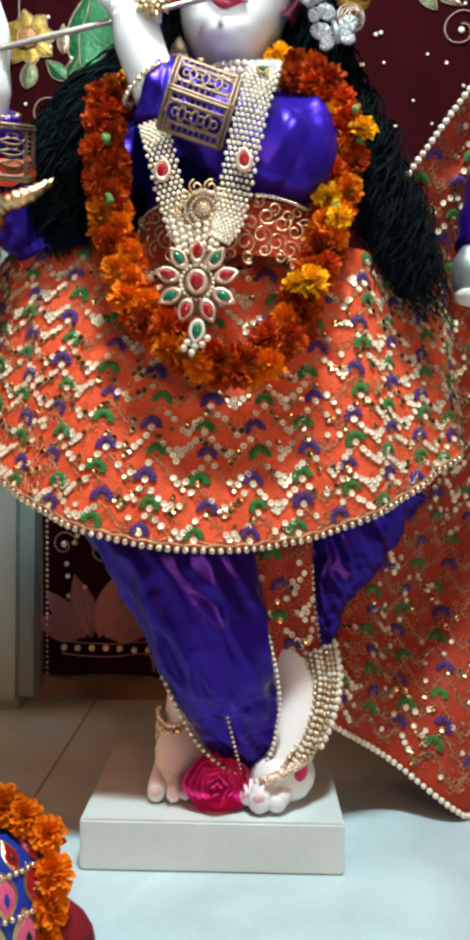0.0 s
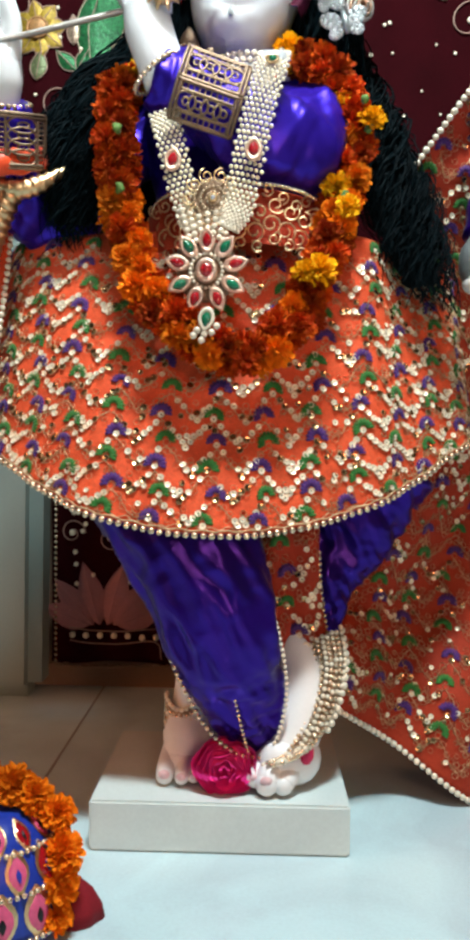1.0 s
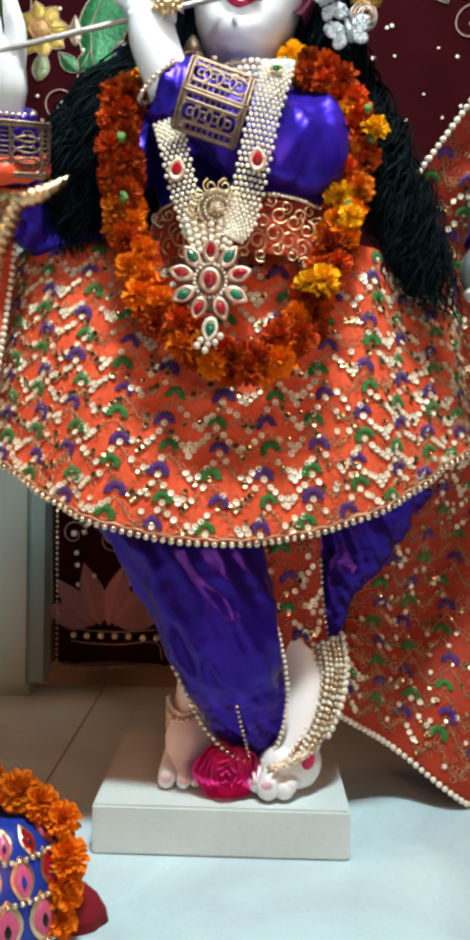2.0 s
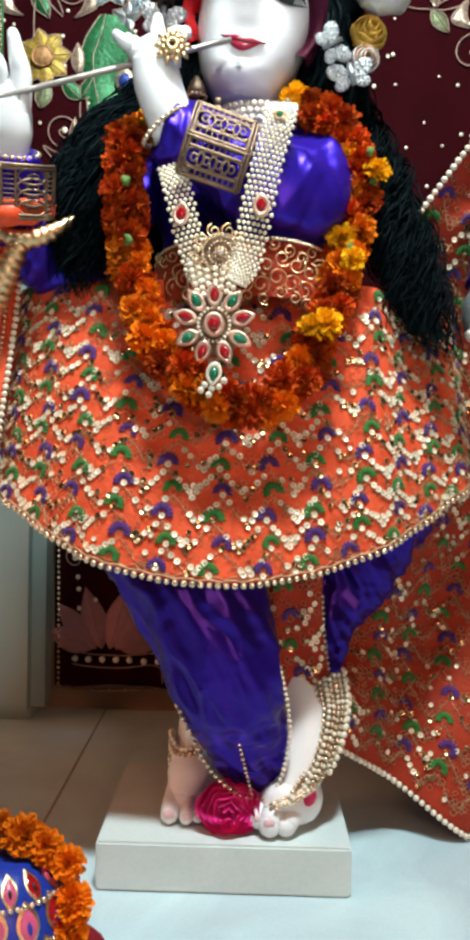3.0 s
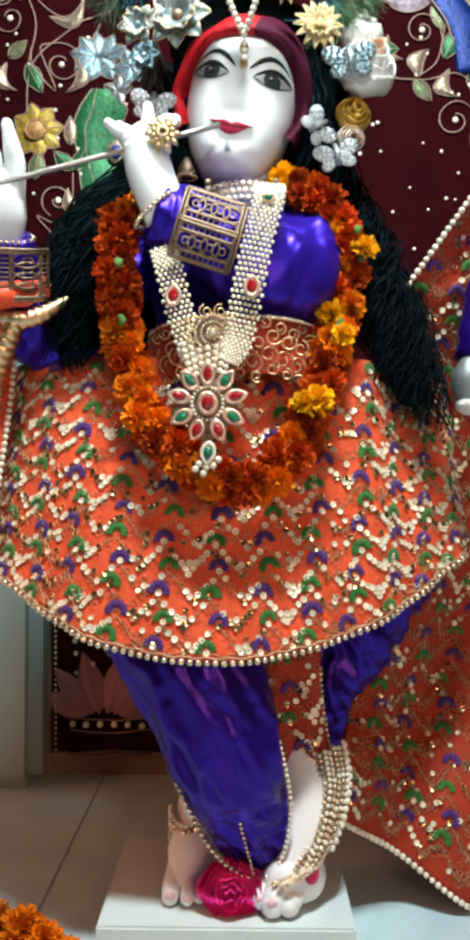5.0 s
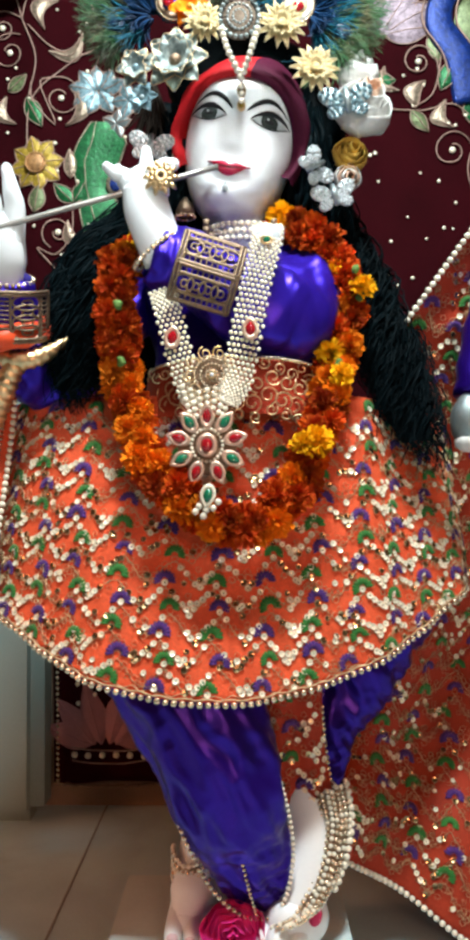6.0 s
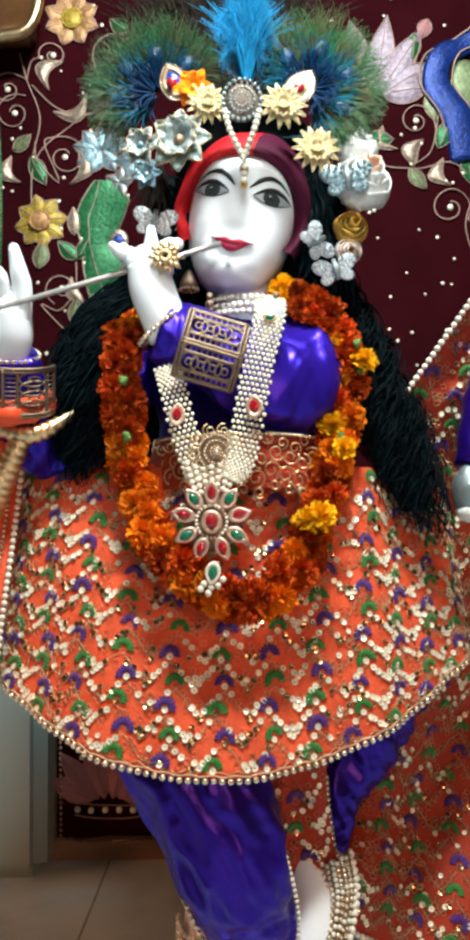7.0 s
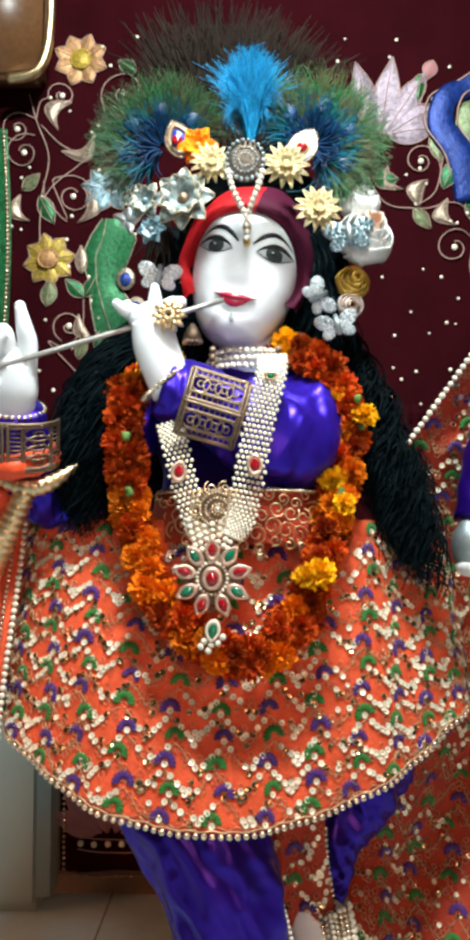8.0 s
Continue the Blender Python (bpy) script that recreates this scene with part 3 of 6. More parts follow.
tagged(part("pedestal_slab", bm, M_SLAB, smooth=False), "low rectangular white marble slab under the statue's feet", "pedestal")

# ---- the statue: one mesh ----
# grey that stands for the shading of the eyelids
M_LIDSHADE = material("warm_grey_lid_shading", (0.42, 0.40, 0.41), 0.4, vary=0.06, bump=0.02)
M_LIPLINE = material("dark_crimson_paint", (0.16, 0.006, 0.02), 0.4, vary=0.08, bump=0.02)
HEAD = pose(0.020, 0.004, 1.129, 0, 11.5, -3)
HALF = [(-0.120, 0.006), (-0.116, 0.030), (-0.106, 0.045), (-0.09, 0.056), (-0.068, 0.066), (-0.04, 0.073), (0.0, 0.078), (0.04, 0.079), (0.06, 0.070), (0.08, 0.050), (0.095, 0.022), (0.100, 0.004)]
DEEP = [(-0.120, 0.050), (-0.105, 0.070), (-0.09, 0.076), (-0.068, 0.077), (-0.04, 0.078), (0.0, 0.077), (0.04, 0.080), (0.06, 0.068), (0.08, 0.040), (0.095, 0.020), (0.100, 0.004)]


def hump(d, s):
    return math.exp(-(d / s) ** 2)


def face_y(x, z):
    a, b = lerp(HALF, z), lerp(DEEP, z)
    k = min(1.0, abs(x) / a)
    y = -b * (1 - k ** 2.3) ** (1 / 2.3)
    f = max(0.0, 1 - k * 1.1)
    nose = 0.0024 * hump(x, 0.0140) * max(0.0, min(1, (0.012 - z) / 0.048)) * (1 if z > -0.036 else hump(z + 0.036, 0.007))
    wings = 0.0008 * (hump(x - 0.011, 0.006) + hump(x + 0.011, 0.006)) * hump(z + 0.037, 0.007)
    eyes = -0.0016 * (hump(x - 0.036, 0.018) + hump(x + 0.036, 0.018)) * hump(z, 0.014)
    mouth = 0.004 * hump(x, 0.02) * hump(z + 0.068, 0.012) - 0.001 * hump(x, 0.02) * hump(z + 0.085, 0.006)
    chin = 0.004 * hump(x, 0.02) * hump(z + 0.102, 0.012)
    return y - (nose + wings + eyes + mouth + chin) * (f > 0)


def face_patch(bm, P, mat, n=16, lift=0.0012):
    """P(f) gives (x, z_low, z_high): a band of paint over the face."""
    rows = []
    for i in range(n + 1):
        x, lo, hi = P(i / n)
        rows.append([HEAD @ V(x, face_y(x, lo + (hi - lo) * k / 4) - lift * (0.4 + (k in (1, 2, 3))), lo + (hi - lo) * k / 4) for k in range(5)])
    loft(bm, rows, False, False, mat)


bm = bmesh.new()
rings = []
zs = [-0.12 + 0.220 * i / 60 for i in range(61)]
for z in zs:
    a, b = lerp(HALF, z), lerp(DEEP, z)
    ring = []
    for k in range(72):
        t = 2 * math.pi * k / 72
        x = a * math.sin(t)
        ring.append(HEAD @ V(x, face_y(x, z) if math.cos(t) > 0 else 0.085 * (b / 0.08) * (1 - min(1, abs(x / a)) ** 2) ** 0.5, z))
    rings.append(ring)
loft(bm, rings, True, True, 0)
for s in (-1, 1):
    # eyelid shade put in as a grey band, white, iris, pupil, glint dot, lash lines, brow
    face_patch(bm, lambda f: (s * (0.016 + 0.049 * f), -0.0075 * math.sin(math.pi * f) ** 0.8 + 0.003 * f, 0.0125 * math.sin(math.pi * f) ** 0.7 + 0.003 * f), 7, 20, lift=0.0007)
    face_patch(bm, lambda f: (s * (0.019 + 0.043 * f), -0.0072 * math.sin(math.pi * f) ** 0.8 + 0.003 * f, 0.0092 * math.sin(math.pi * f) ** 0.7 + 0.003 * f + 0.0002), 3, 20, lift=0.0011)
    face_patch(bm, lambda f: (s * 0.0405 + 0.0112 * math.cos(math.pi * (1 - f)), -0.0080 * math.sin(math.pi * f) ** 0.5 + 0.0025, 0.0080 * math.sin(math.pi * f) ** 0.5 + 0.0027), 2, lift=0.0018)
    face_patch(bm, lambda f: (s * 0.0405 + 0.0060 * math.cos(math.pi * (1 - f)), -0.0040 * math.sin(math.pi * f) ** 0.5 + 0.0026, 0.0040 * math.sin(math.pi * f) ** 0.5 + 0.0028), 1, lift=0.0025)
    # catchlight painted on the pupil as a small white spot
    face_patch(bm, lambda f: (s * 0.0405 - 0.002 + 0.0012 * math.cos(math.pi * (1 - f)), -0.0012 * math.sin(math.pi * f) ** 0.5 + 0.0046, 0.0012 * math.sin(math.pi * f) ** 0.5 + 0.0048), 0, 8, lift=0.0030)
    face_patch(bm, lambda f: (s * (0.016 + 0.051 * f), 0.0086 * math.sin(math.pi * f) ** 0.7 + 0.0035 * f - 0.0002, 0.0092 * math.sin(math.pi * f) ** 0.7 + 0.0046 * f + 0.0056 * math.sin(math.pi * f) ** 0.8), 1, 20, lift=0.0020)
    face_patch(bm, lambda f: (s * (0.019 + 0.045 * f), -0.0086 * math.sin(math.pi * f) ** 0.8 + 0.003 * f, -0.0066 * math.sin(math.pi * f) ** 0.8 + 0.003 * f), 1, 20, lift=0.0018)
    face_patch(bm, lambda f: (s * (0.010 + 0.056 * f), 0.0090 + 0.0150 * math.sin(math.pi * f ** 1.05) + 0.004 * f * f, 0.0090 + 0.0150 * math.sin(math.pi * f ** 1.05) + 0.004 * f * f + 0.0076 * (1 - f ** 2.5) * min(1, 0.4 + 4 * f)), 1, 24, lift=0.0014)
face_patch(bm, lambda f: (-0.027 + 0.054 * f, -0.0690 + 0.0055 * (2 * f - 1) ** 2, -0.0685 + 0.0055 * (2 * f - 1) ** 2 + 0.0080 * math.sin(math.pi * f) * (1 - 0.3 * hump(f - 0.5, 0.09))), 4, 24, 0.0022)
face_patch(bm, lambda f: (-0.025 + 0.050 * f, -0.0693 - 0.0100 * math.sin(math.pi * f) ** 1.2 + 0.0055 * (2 * f - 1) ** 2, -0.0688 + 0.0055 * (2 * f - 1) ** 2), 4, 24, 0.0026)
face_patch(bm, lambda f: (-0.029 + 0.058 * f, -0.0696 + 0.006 * (2 * f - 1) ** 2, -0.0686 + 0.006 * (2 * f - 1) ** 2), 8, 24, 0.0032)
# neck and the core under the clothes
tube(bm, spline([(0.022, 0.02, 1.06), (0.02, 0.025, 1.0), (0.01, 0.035, 0.94), (0.0, 0.05, 0.8), (0.0, 0.06, 0.6), (-0.03, 0.04, 0.45), (-0.03, 0.0, 0.25), (-0.035, -0.01, 0.09)], 24),
     lambda t: 0.043 if t < 0.28 else 0.06 if t < 0.6 else 0.03, 16)


def limb(pts, radius, flat=1.0, seg=12, mat=0):
    p = spline(pts, 6 * (len(pts) - 1))
    tube(bm, p, lambda t: radius[0] + (radius[1] - radius[0]) * t if len(radius) == 2 else lerp([(i / (len(radius) - 1), r) for i, r in enumerate(radius)], t), seg, flat, True, mat)
    ball(bm, p[-1], (radius[-1]) * 1.0, radius[-1] * flat, radius[-1], 10, 8, mat)


# the hand at the lips
limb([(-0.074, -0.110, 0.932), (-0.085, -0.117, 0.955), (-0.098, -0.120, 0.99), (-0.102, -0.122, 1.02)], (0.030, 0.0285, 0.029, 0.027), 0.8, 16)
limb([(-0.108, -0.120, 1.000), (-0.124, -0.122, 1.030), (-0.136, -0.126, 1.034), (-0.147, -0.130, 1.042)], (0.014, 0.012, 0.009, 0.006))
limb([(-0.115, -0.118, 1.015), (-0.128, -0.116, 1.030), (-0.135, -0.118, 1.044)], (0.012, 0.010, 0.006))
limb([(-0.094, -0.124, 1.010), (-0.097, -0.132, 1.036), (-0.098, -0.130, 1.062)], (0.014, 0.011, 0.006))
limb([(-0.084, -0.122, 1.010), (-0.078, -0.136, 1.036), (-0.064, -0.140, 1.040)], (0.014, 0.011, 0.008))
# the far hand on the flute
limb([(-0.295, -0.07, 0.86), (-0.292, -0.095, 0.90), (-0.285, -0.112, 0.935), (-0.282, -0.120, 0.965)], (0.030, 0.030, 0.034, 0.030), 0.75, 16)
limb([(-0.268, -0.118, 0.95), (-0.262, -0.128, 0.99), (-0.264, -0.136, 1.01), (-0.269, -0.140, 1.037)], (0.016, 0.0135, 0.011, 0.007))
limb([(-0.290, -0.120, 0.965), (-0.290, -0.142, 1.000), (-0.296, -0.152, 0.992), (-0.298, -0.148, 0.975)], (0.016, 0.014, 0.012, 0.010))
limb([(-0.306, -0.118, 0.962), (-0.308, -0.140, 0.995), (-0.314, -0.150, 0.985), (-0.314, -0.146, 0.968)], (0.015, 0.013, 0.011, 0.009))
limb([(-0.322, -0.114, 0.955), (-0.326, -0.134, 0.985), (-0.330, -0.144, 0.975)], (0.014, 0.012, 0.009))
limb([(-0.300, -0.128, 0.94), (-0.318, -0.145, 0.952), (-0.330, -0.150, 0.965)], (0.013, 0.011, 0.008))
# the crossed foot, on its toes
limb([(0.085, 0.0, 0.27), (0.098, -0.02, 0.245), (0.108, -0.035, 0.205), (0.102, -0.055, 0.150), (0.085, -0.075, 0.105), (0.066, -0.088, 0.087)], (0.036, 0.036, 0.035, 0.034, 0.030, 0.020), 0.8, 18)
ball(bm, V(0.132, -0.005, 0.215), 0.026, 0.026, 0.032)
ball(bm, V(0.094, -0.07, 0.098), 0.034, 0.030, 0.034)
for k, (x, y, z, r) in enumerate(((0.043, -0.098, 0.080, 0.0115), (0.058, -0.108, 0.0790, 0.0165), (0.078, -0.106, 0.078, 0.0150))):
    limb([(x + 0.016, y + 0.035, z + 0.024), (x + 0.004, y + 0.008, z + 0.006), (x, y, z)], (r * 1.2, r * 1.05, r * 0.9), 1.0)
    if k < 2:
        ball(bm, V(x - 0.001, y - r * 0.72, z + r * 0.45), r * 0.45, r * 0.2, r * 0.35, 8, 6, 5)
ball(bm, V(0.108, -0.0975, 0.112), 0.0085, 0.006, 0.013, 10, 8, 6, pose(0, 0, 0, 0, 12, 0))
ball(bm, V(0.078, -0.080, 0.098), 0.034, 0.028, 0.030, 14, 10)
# the standing foot
limb([(-0.035, 0.02, 0.25), (-0.036, 0.015, 0.20), (-0.040, 0.0, 0.14), (-0.048, -0.03, 0.105), (-0.056, -0.055, 0.082)], (0.030, 0.028, 0.031, 0.032, 0.020), 0.9, 16)
for x, y, r in ((-0.071, -0.078, 0.0125), (-0.049, -0.084, 0.0100), (-0.034, -0.080, 0.009)):
    limb([(x + 0.006, y + 0.04, 0.094), (x + 0.001, y + 0.012, 0.080), (x, y, 0.0745)], (r * 1.1, r, r * 0.9))
    ball(bm, V(x, y - r * 0.75, 0.0745 + r * 0.35), r * 0.6, r * 0.25, r * 0.5, 8, 6, 5)
bmesh.ops.recalc_face_normals(bm, faces=bm.faces)
tagged(part("statue", bm, [M_MARBLE, M_BLACK, M_IRIS, M_EYEWHITE, M_LIP, M_PINKNAIL, M_REDDYE, M_LIDSHADE, M_LIPLINE]), "polished white marble flute-playing temple statue with painted face", "statue")

# ---- garments ----
def skirt_at(ph, s):
    sn, cs = math.sin(ph), math.cos(ph)
    k = 1 / (1 + math.exp(-(ph - 0.10) / 0.14))
    ry = 0.235 * (1 - k) + 0.188 * k
    lift = (0.13 if ph > 0 else 0.125) * abs(sn) ** 2.2
    f = max(0.0, s) ** 0.8
    fold = 0.0028 * s * math.sin(11 * ph + 0.7) + 0.0022 * s * math.sin(23 * ph) + 0.005 * s * noise.noise(V(ph * 3, s * 2.5, 1.3))
    rx = 0.305 + (0.34 - 0.305) * f
    x = (rx + fold) * sn
    y = 0.05 + 0.01 * f - (0.115 + (ry - 0.115) * f + fold) * cs
    k = min(1.0, max(0.0, (ph - 0.55) / 0.3))
    y += 0.045 * k * k * (3 - 2 * k) * (1 - 0.8 * max(0.0, s))
    top = 0.765
    z = top + (0.391 + lift - top) * s
    return V(x, y, z)


skirt = thing("skirt", "orange silk skirt with sequins, fan embroidery and a pearl hem", "skirt")
bm = bmesh.new()
sheet(bm, skirt_at, -math.pi, math.pi, 200, 0.0, 1.0, 44, 0.002)
part("cloth", bm, M_ORANGE, skirt)
embroider(skirt, skirt_at, -1.75, 1.75, 0.045, 0.975, 0.0842, 0.062, seed=5)
hem = [skirt_at(-2.2 + 4.4 * i / 400, 1.0) + V(0, -0.002, -0.003) for i in range(401)]
string_of(skirt, hem, 0.0043, BEAD_ME, 2.35)
bm = bmesh.new()
tube(bm, [p + V(0, -0.001, 0.006 + 0.0012 * math.sin(1.7 * i)) for i, p in enumerate(hem[::2])], 0.0010, 6)
part("hem_braid", bm, M_THREAD, skirt)

# trousers
trousers = thing("trousers", "deep violet satin trousers with pearl-trimmed pointed cuffs", "trousers")


def leg(name, pts, radius, flat, seed):
    bm = bmesh.new()
    p = spline(pts, 100)
    rad = [(i / (len(radius) - 1), r) for i, r in enumerate(radius)]
    rings = []
    for i, c in enumerate(p):
        d = (p[min(i + 1, 100)] - p[max(i - 1, 0)]).normalized()
        s = d.cross(V(0, 1, 0)).normalized()
        u = s.cross(d)
        r = lerp(rad, i / 100)
        ring = []
        for k in range(80):
            a = 2 * math.pi * k / 80
            w = 1 + 0.045 * noise.noise(V(math.cos(a) * 1.4 + seed, math.sin(a) * 1.4, i / 100 * 2.2)) + 0.02 * math.sin(3 * a + i * 0.11) * math.sin(math.pi * i / 100)
            ring.append(c + s * math.cos(a) * r * w + u * math.sin(a) * r * flat * w)
        rings.append(ring)
    loft(bm, rings, True, True)
    bmesh.ops.recalc_face_normals(bm, faces=bm.faces)
    creases(bm, 0.009, (19, 12, 5), seed, 0.55)
    creases(bm, 0.0070, (40, 26, 12), seed + 5, 0.6)
    creases(bm, 0.0018, (30, 30, 80), seed + 9, 0.35)
    return part(name, bm, M_SATIN_D, trousers)


leg("trouser_leg", [(-0.085, -0.05, 0.46), (-0.043, -0.088, 0.37), (-0.004, -0.100, 0.27), (0.024, -0.078, 0.19), (0.040, -0.068, 0.14), (0.056, -0.068, 0.110)], (0.116, 0.083, 0.069, 0.056, 0.042, 0.008), 0.66, 1.0)
leg("trouser_leg", [(0.195, 0.06, 0.47), (0.166, 0.05, 0.38), (0.136, 0.03, 0.30), (0.128, 0.02, 0.24), (0.126, 0.01, 0.22)], (0.095, 0.062, 0.036, 0.022, 0.016), 0.6, 4.0)
string_of(trousers, spline([(-0.068, -0.112, 0.245), (-0.044, -0.116, 0.195), (-0.018, -0.114, 0.150), (0.018, -0.104, 0.115), (0.052, -0.089, 0.104)], 30), 0.0034, BEAD_ME, 2.5)
string_of(trousers, spline([(0.064, -0.108, 0.285), (0.076, -0.102, 0.235), (0.081, -0.096, 0.185), (0.072, -0.093, 0.135), (0.056, -0.091, 0.106)], 30), 0.003, PEARL_ME, 2.4)
string_of(trousers, spline([(0.018, -0.122, 0.185), (0.026, -0.114, 0.150), (0.034, -0.101, 0.115)], 12), 0.0024, BEAD_ME, 2.8)

# sash between the legs
def sash_at(u, v):
    w = 0.045 - 0.012 * v
    return V(0.078 + 0.028 * v * v + w * u, -0.055 + 0.02 * v - 0.012 * (1 - u * u) + 0.004 * math.sin(5 * u + 3 * v), 0.42 - 0.185 * v - 0.02 * v * (1 - u * u) + 0.02 * v * u * (u < 0))


sash = thing("sash", "orange embroidered sash end hanging between the legs", "sash")
bm = bmesh.new()
sheet(bm, sash_at, -1, 1, 20, 0, 1, 30, 0.002)
part("cloth", bm, M_ORANGE_SHADE, sash)
embroider(sash, sash_at, -0.95, 0.95, 0.05, 0.9, 0.19, 0.055, seed=8)
string_of(sash, [sash_at(1, i / 30) for i in range(10, 31)], 0.003, BEAD_ME, 2.6)

# cloak at the side
def cloak_at(u, v):
    z = 1.06 - 1.03 * v
    left = lerp([(0.0, 0.138), (0.139, 0.158), (0.28, 0.165), (0.33, 0.185), (0.41, 0.232), (0.5, 0.25), (0.6, 0.245), (0.8, 0.215), (0.875, 0.247), (1.0, 0.336), (1.06, 0.38)], z)
    x = left + u * (0.62 - left)
    base = lerp([(0.0, 0.0), (0.15, 0.02), (0.25, 0.07), (0.4, 0.095), (0.7, 0.07), (0.87, 0.0), (1.06, -0.02)], z)
    edge = 0.139 - 0.72 * (x - 0.158)
    zz = max(z, 0.0) if z > 0.30 else 0.30 - (0.30 - z) / 0.27 * (0.30 - max(0.006, edge))
    return V(x, base + 0.10 * u + 0.012 * math.sin(16 * u + 5 * v) * (0.3 + v) + 0.01 * noise.noise(V(u * 6, v * 5, 2.0)), zz)


cloak = thing("cloak", "orange embroidered cloak, darkened for shade, with pearl edging hanging to the floor", "cloak")
bm = bmesh.new()
sheet(bm, cloak_at, 0, 1, 60, 0, 1, 90, 0.002)
part("cloth", bm, M_ORANGE_SHADE, cloak)
# high mixed: fewer pale sequins, to suit the shade painted into the cloak
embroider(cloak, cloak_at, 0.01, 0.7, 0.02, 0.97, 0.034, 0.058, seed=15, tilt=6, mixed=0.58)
string_of(cloak, [cloak_at(0.0, i / 200) + V(0, -0.003, 0) for i in range(8, 60)], 0.0046, PEARL_ME, 2.15)
string_of(cloak, [cloak_at(0.7 * i / 60, 1.0) + V(0, -0.004, 0) for i in range(61)], 0.0046, PEARL_ME, 2.15)

# scarf over the far arm
def scarf_at(u, v):
    # outer width is unseen, added so the scarf shades the floor
    x = -0.283 - 0.028 * v - 0.34 * u
    return V(x, -0.035 - 0.03 * v + 0.05 * u + 0.006 * math.sin(20 * u + 6 * v), 0.80 - 0.33 * v)


scarf = thing("scarf", "orange embroidered scarf with gold knotted border over the arm", "scarf")
bm = bmesh.new()
sheet(bm, scarf_at, 0, 1, 30, 0, 1, 40, -0.002)
part("cloth", bm, M_ORANGE, scarf)
embroider(scarf, scarf_at, 0.02, 0.45, 0.18, 0.95, 0.1, 0.06, seed=21)
string_of(scarf, [scarf_at(0, 0.12 + 0.88 * i / 60) + V(0, -0.003, 0) for i in range(61)], 0.0042, PEARL_ME, 2.2)
string_of(scarf, [scarf_at(0.04, 0.12 + 0.88 * i / 60) + V(0, -0.003, 0) for i in range(61)], 0.003, BEAD_ME, 2.4)
bm = bmesh.new()
tube(bm, spline([(-0.34, -0.075, 0.84), (-0.31, -0.085, 0.825), (-0.272, -0.09, 0.808), (-0.238, -0.085, 0.815), (-0.206, -0.075, 0.838)], 40), lambda t: 0.013 * (1 - t ** 6 * 0.7) * (1 + 0.12 * math.sin(t * 90)), 12)
part("gold_border", bm, M_GOLD, scarf, "twisted gold braid border")
bm = bmesh.new()
tube(bm, spline([(-0.268, -0.088, 0.812), (-0.288, -0.085, 0.77), (-0.308, -0.08, 0.73), (-0.33, -0.075, 0.69)], 40), lambda t: (0.014 + 0.006 * t) * (1 + 0.1 * math.sin(t * 80)), 12)
part("gold_border", bm, M_GOLD, scarf, "twisted gold braid border")
bm = bmesh.new()
tube(bm, spline([(-0.36, -0.06, 0.80), (-0.33, -0.065, 0.79), (-0.30, -0.06, 0.78)], 20), 0.03, 14, 0.6)
wavy(bm, 0.006, (30, 30, 30))
part("gathered_cloth", bm, M_ORNG_S, scarf)

# blouse
blouse = thing("blouse", "violet-blue satin blouse with full sleeves", "blouse")
bm = bmesh.new()
rings = []
for i in range(25):
    f = i / 24
    z = 0.985 - 0.25 * f
    rx = lerp([(0, 0.05), (0.1, 0.09), (0.25, 0.135), (0.6, 0.12), (1, 0.125)], f)
    ry = lerp([(0, 0.04), (0.1, 0.06), (0.3, 0.085), (1, 0.10)], f)
    rings.append([V(0.01 + rx * math.cos(a), 0.035 + ry * math.sin(a), z) for a in [2 * math.pi * k / 40 for k in range(40)]])
loft(bm, rings, True, True)
bmesh.ops.recalc_face_normals(bm, faces=bm.faces)
wavy(bm, 0.008, (20, 20, 14))
part("bodice", bm, M_SATIN_D, blouse)


def sleeve(pts, radius, seed, flat=0.9):
    bm = bmesh.new()
    p = spline(pts, 90)
    tube(bm, p, lambda t: lerp([(i / (len(radius) - 1), r) for i, r in enumerate(radius)], t), 72, flat)
    bmesh.ops.recalc_face_normals(bm, faces=bm.faces)
    creases(bm, 0.010, (22, 14, 8), seed, 0.4)
    creases(bm, 0.0042, (52, 40, 12), seed + 3, -0.3)
    return part("sleeve", bm, M_SATIN, blouse)


sleeve([(0.085, 0.03, 0.965), (0.099, -0.02, 0.915), (0.086, -0.058, 0.870), (0.050, -0.086, 0.868), (0.0, -0.098, 0.895), (-0.05, -0.108, 0.922), (-0.085, -0.112, 0.938)], (0.045, 0.055, 0.060, 0.056, 0.047, 0.042, 0.036), 2.0)
sleeve([(-0.10, 0.04, 0.94), (-0.17, 0.03, 0.87), (-0.235, 0.0, 0.80), (-0.275, -0.04, 0.82), (-0.289, -0.075, 0.87), (-0.288, -0.098, 0.908)], (0.04, 0.042, 0.044, 0.044, 0.043, 0.038), 7.0)
for c, d, r in (((-0.088, -0.113, 0.940), (-0.6, -0.1, 0.75), 0.037), ((-0.288, -0.100, 0.912), (0.15, -0.45, 0.88), 0.041)):
    q = Vector(d).to_track_quat("Z", "Y").to_matrix()
    string_of(blouse, [Vector(c) + q @ V(r * math.cos(a), 0.9 * r * math.sin(a), 0) for a in [2 * math.pi * k / 48 for k in range(49)]], 0.0036, BEAD_ME, 2.2)


# ---- hair ----
wig = thing("wig", "long black curly wig hair over both shoulders", "wig")


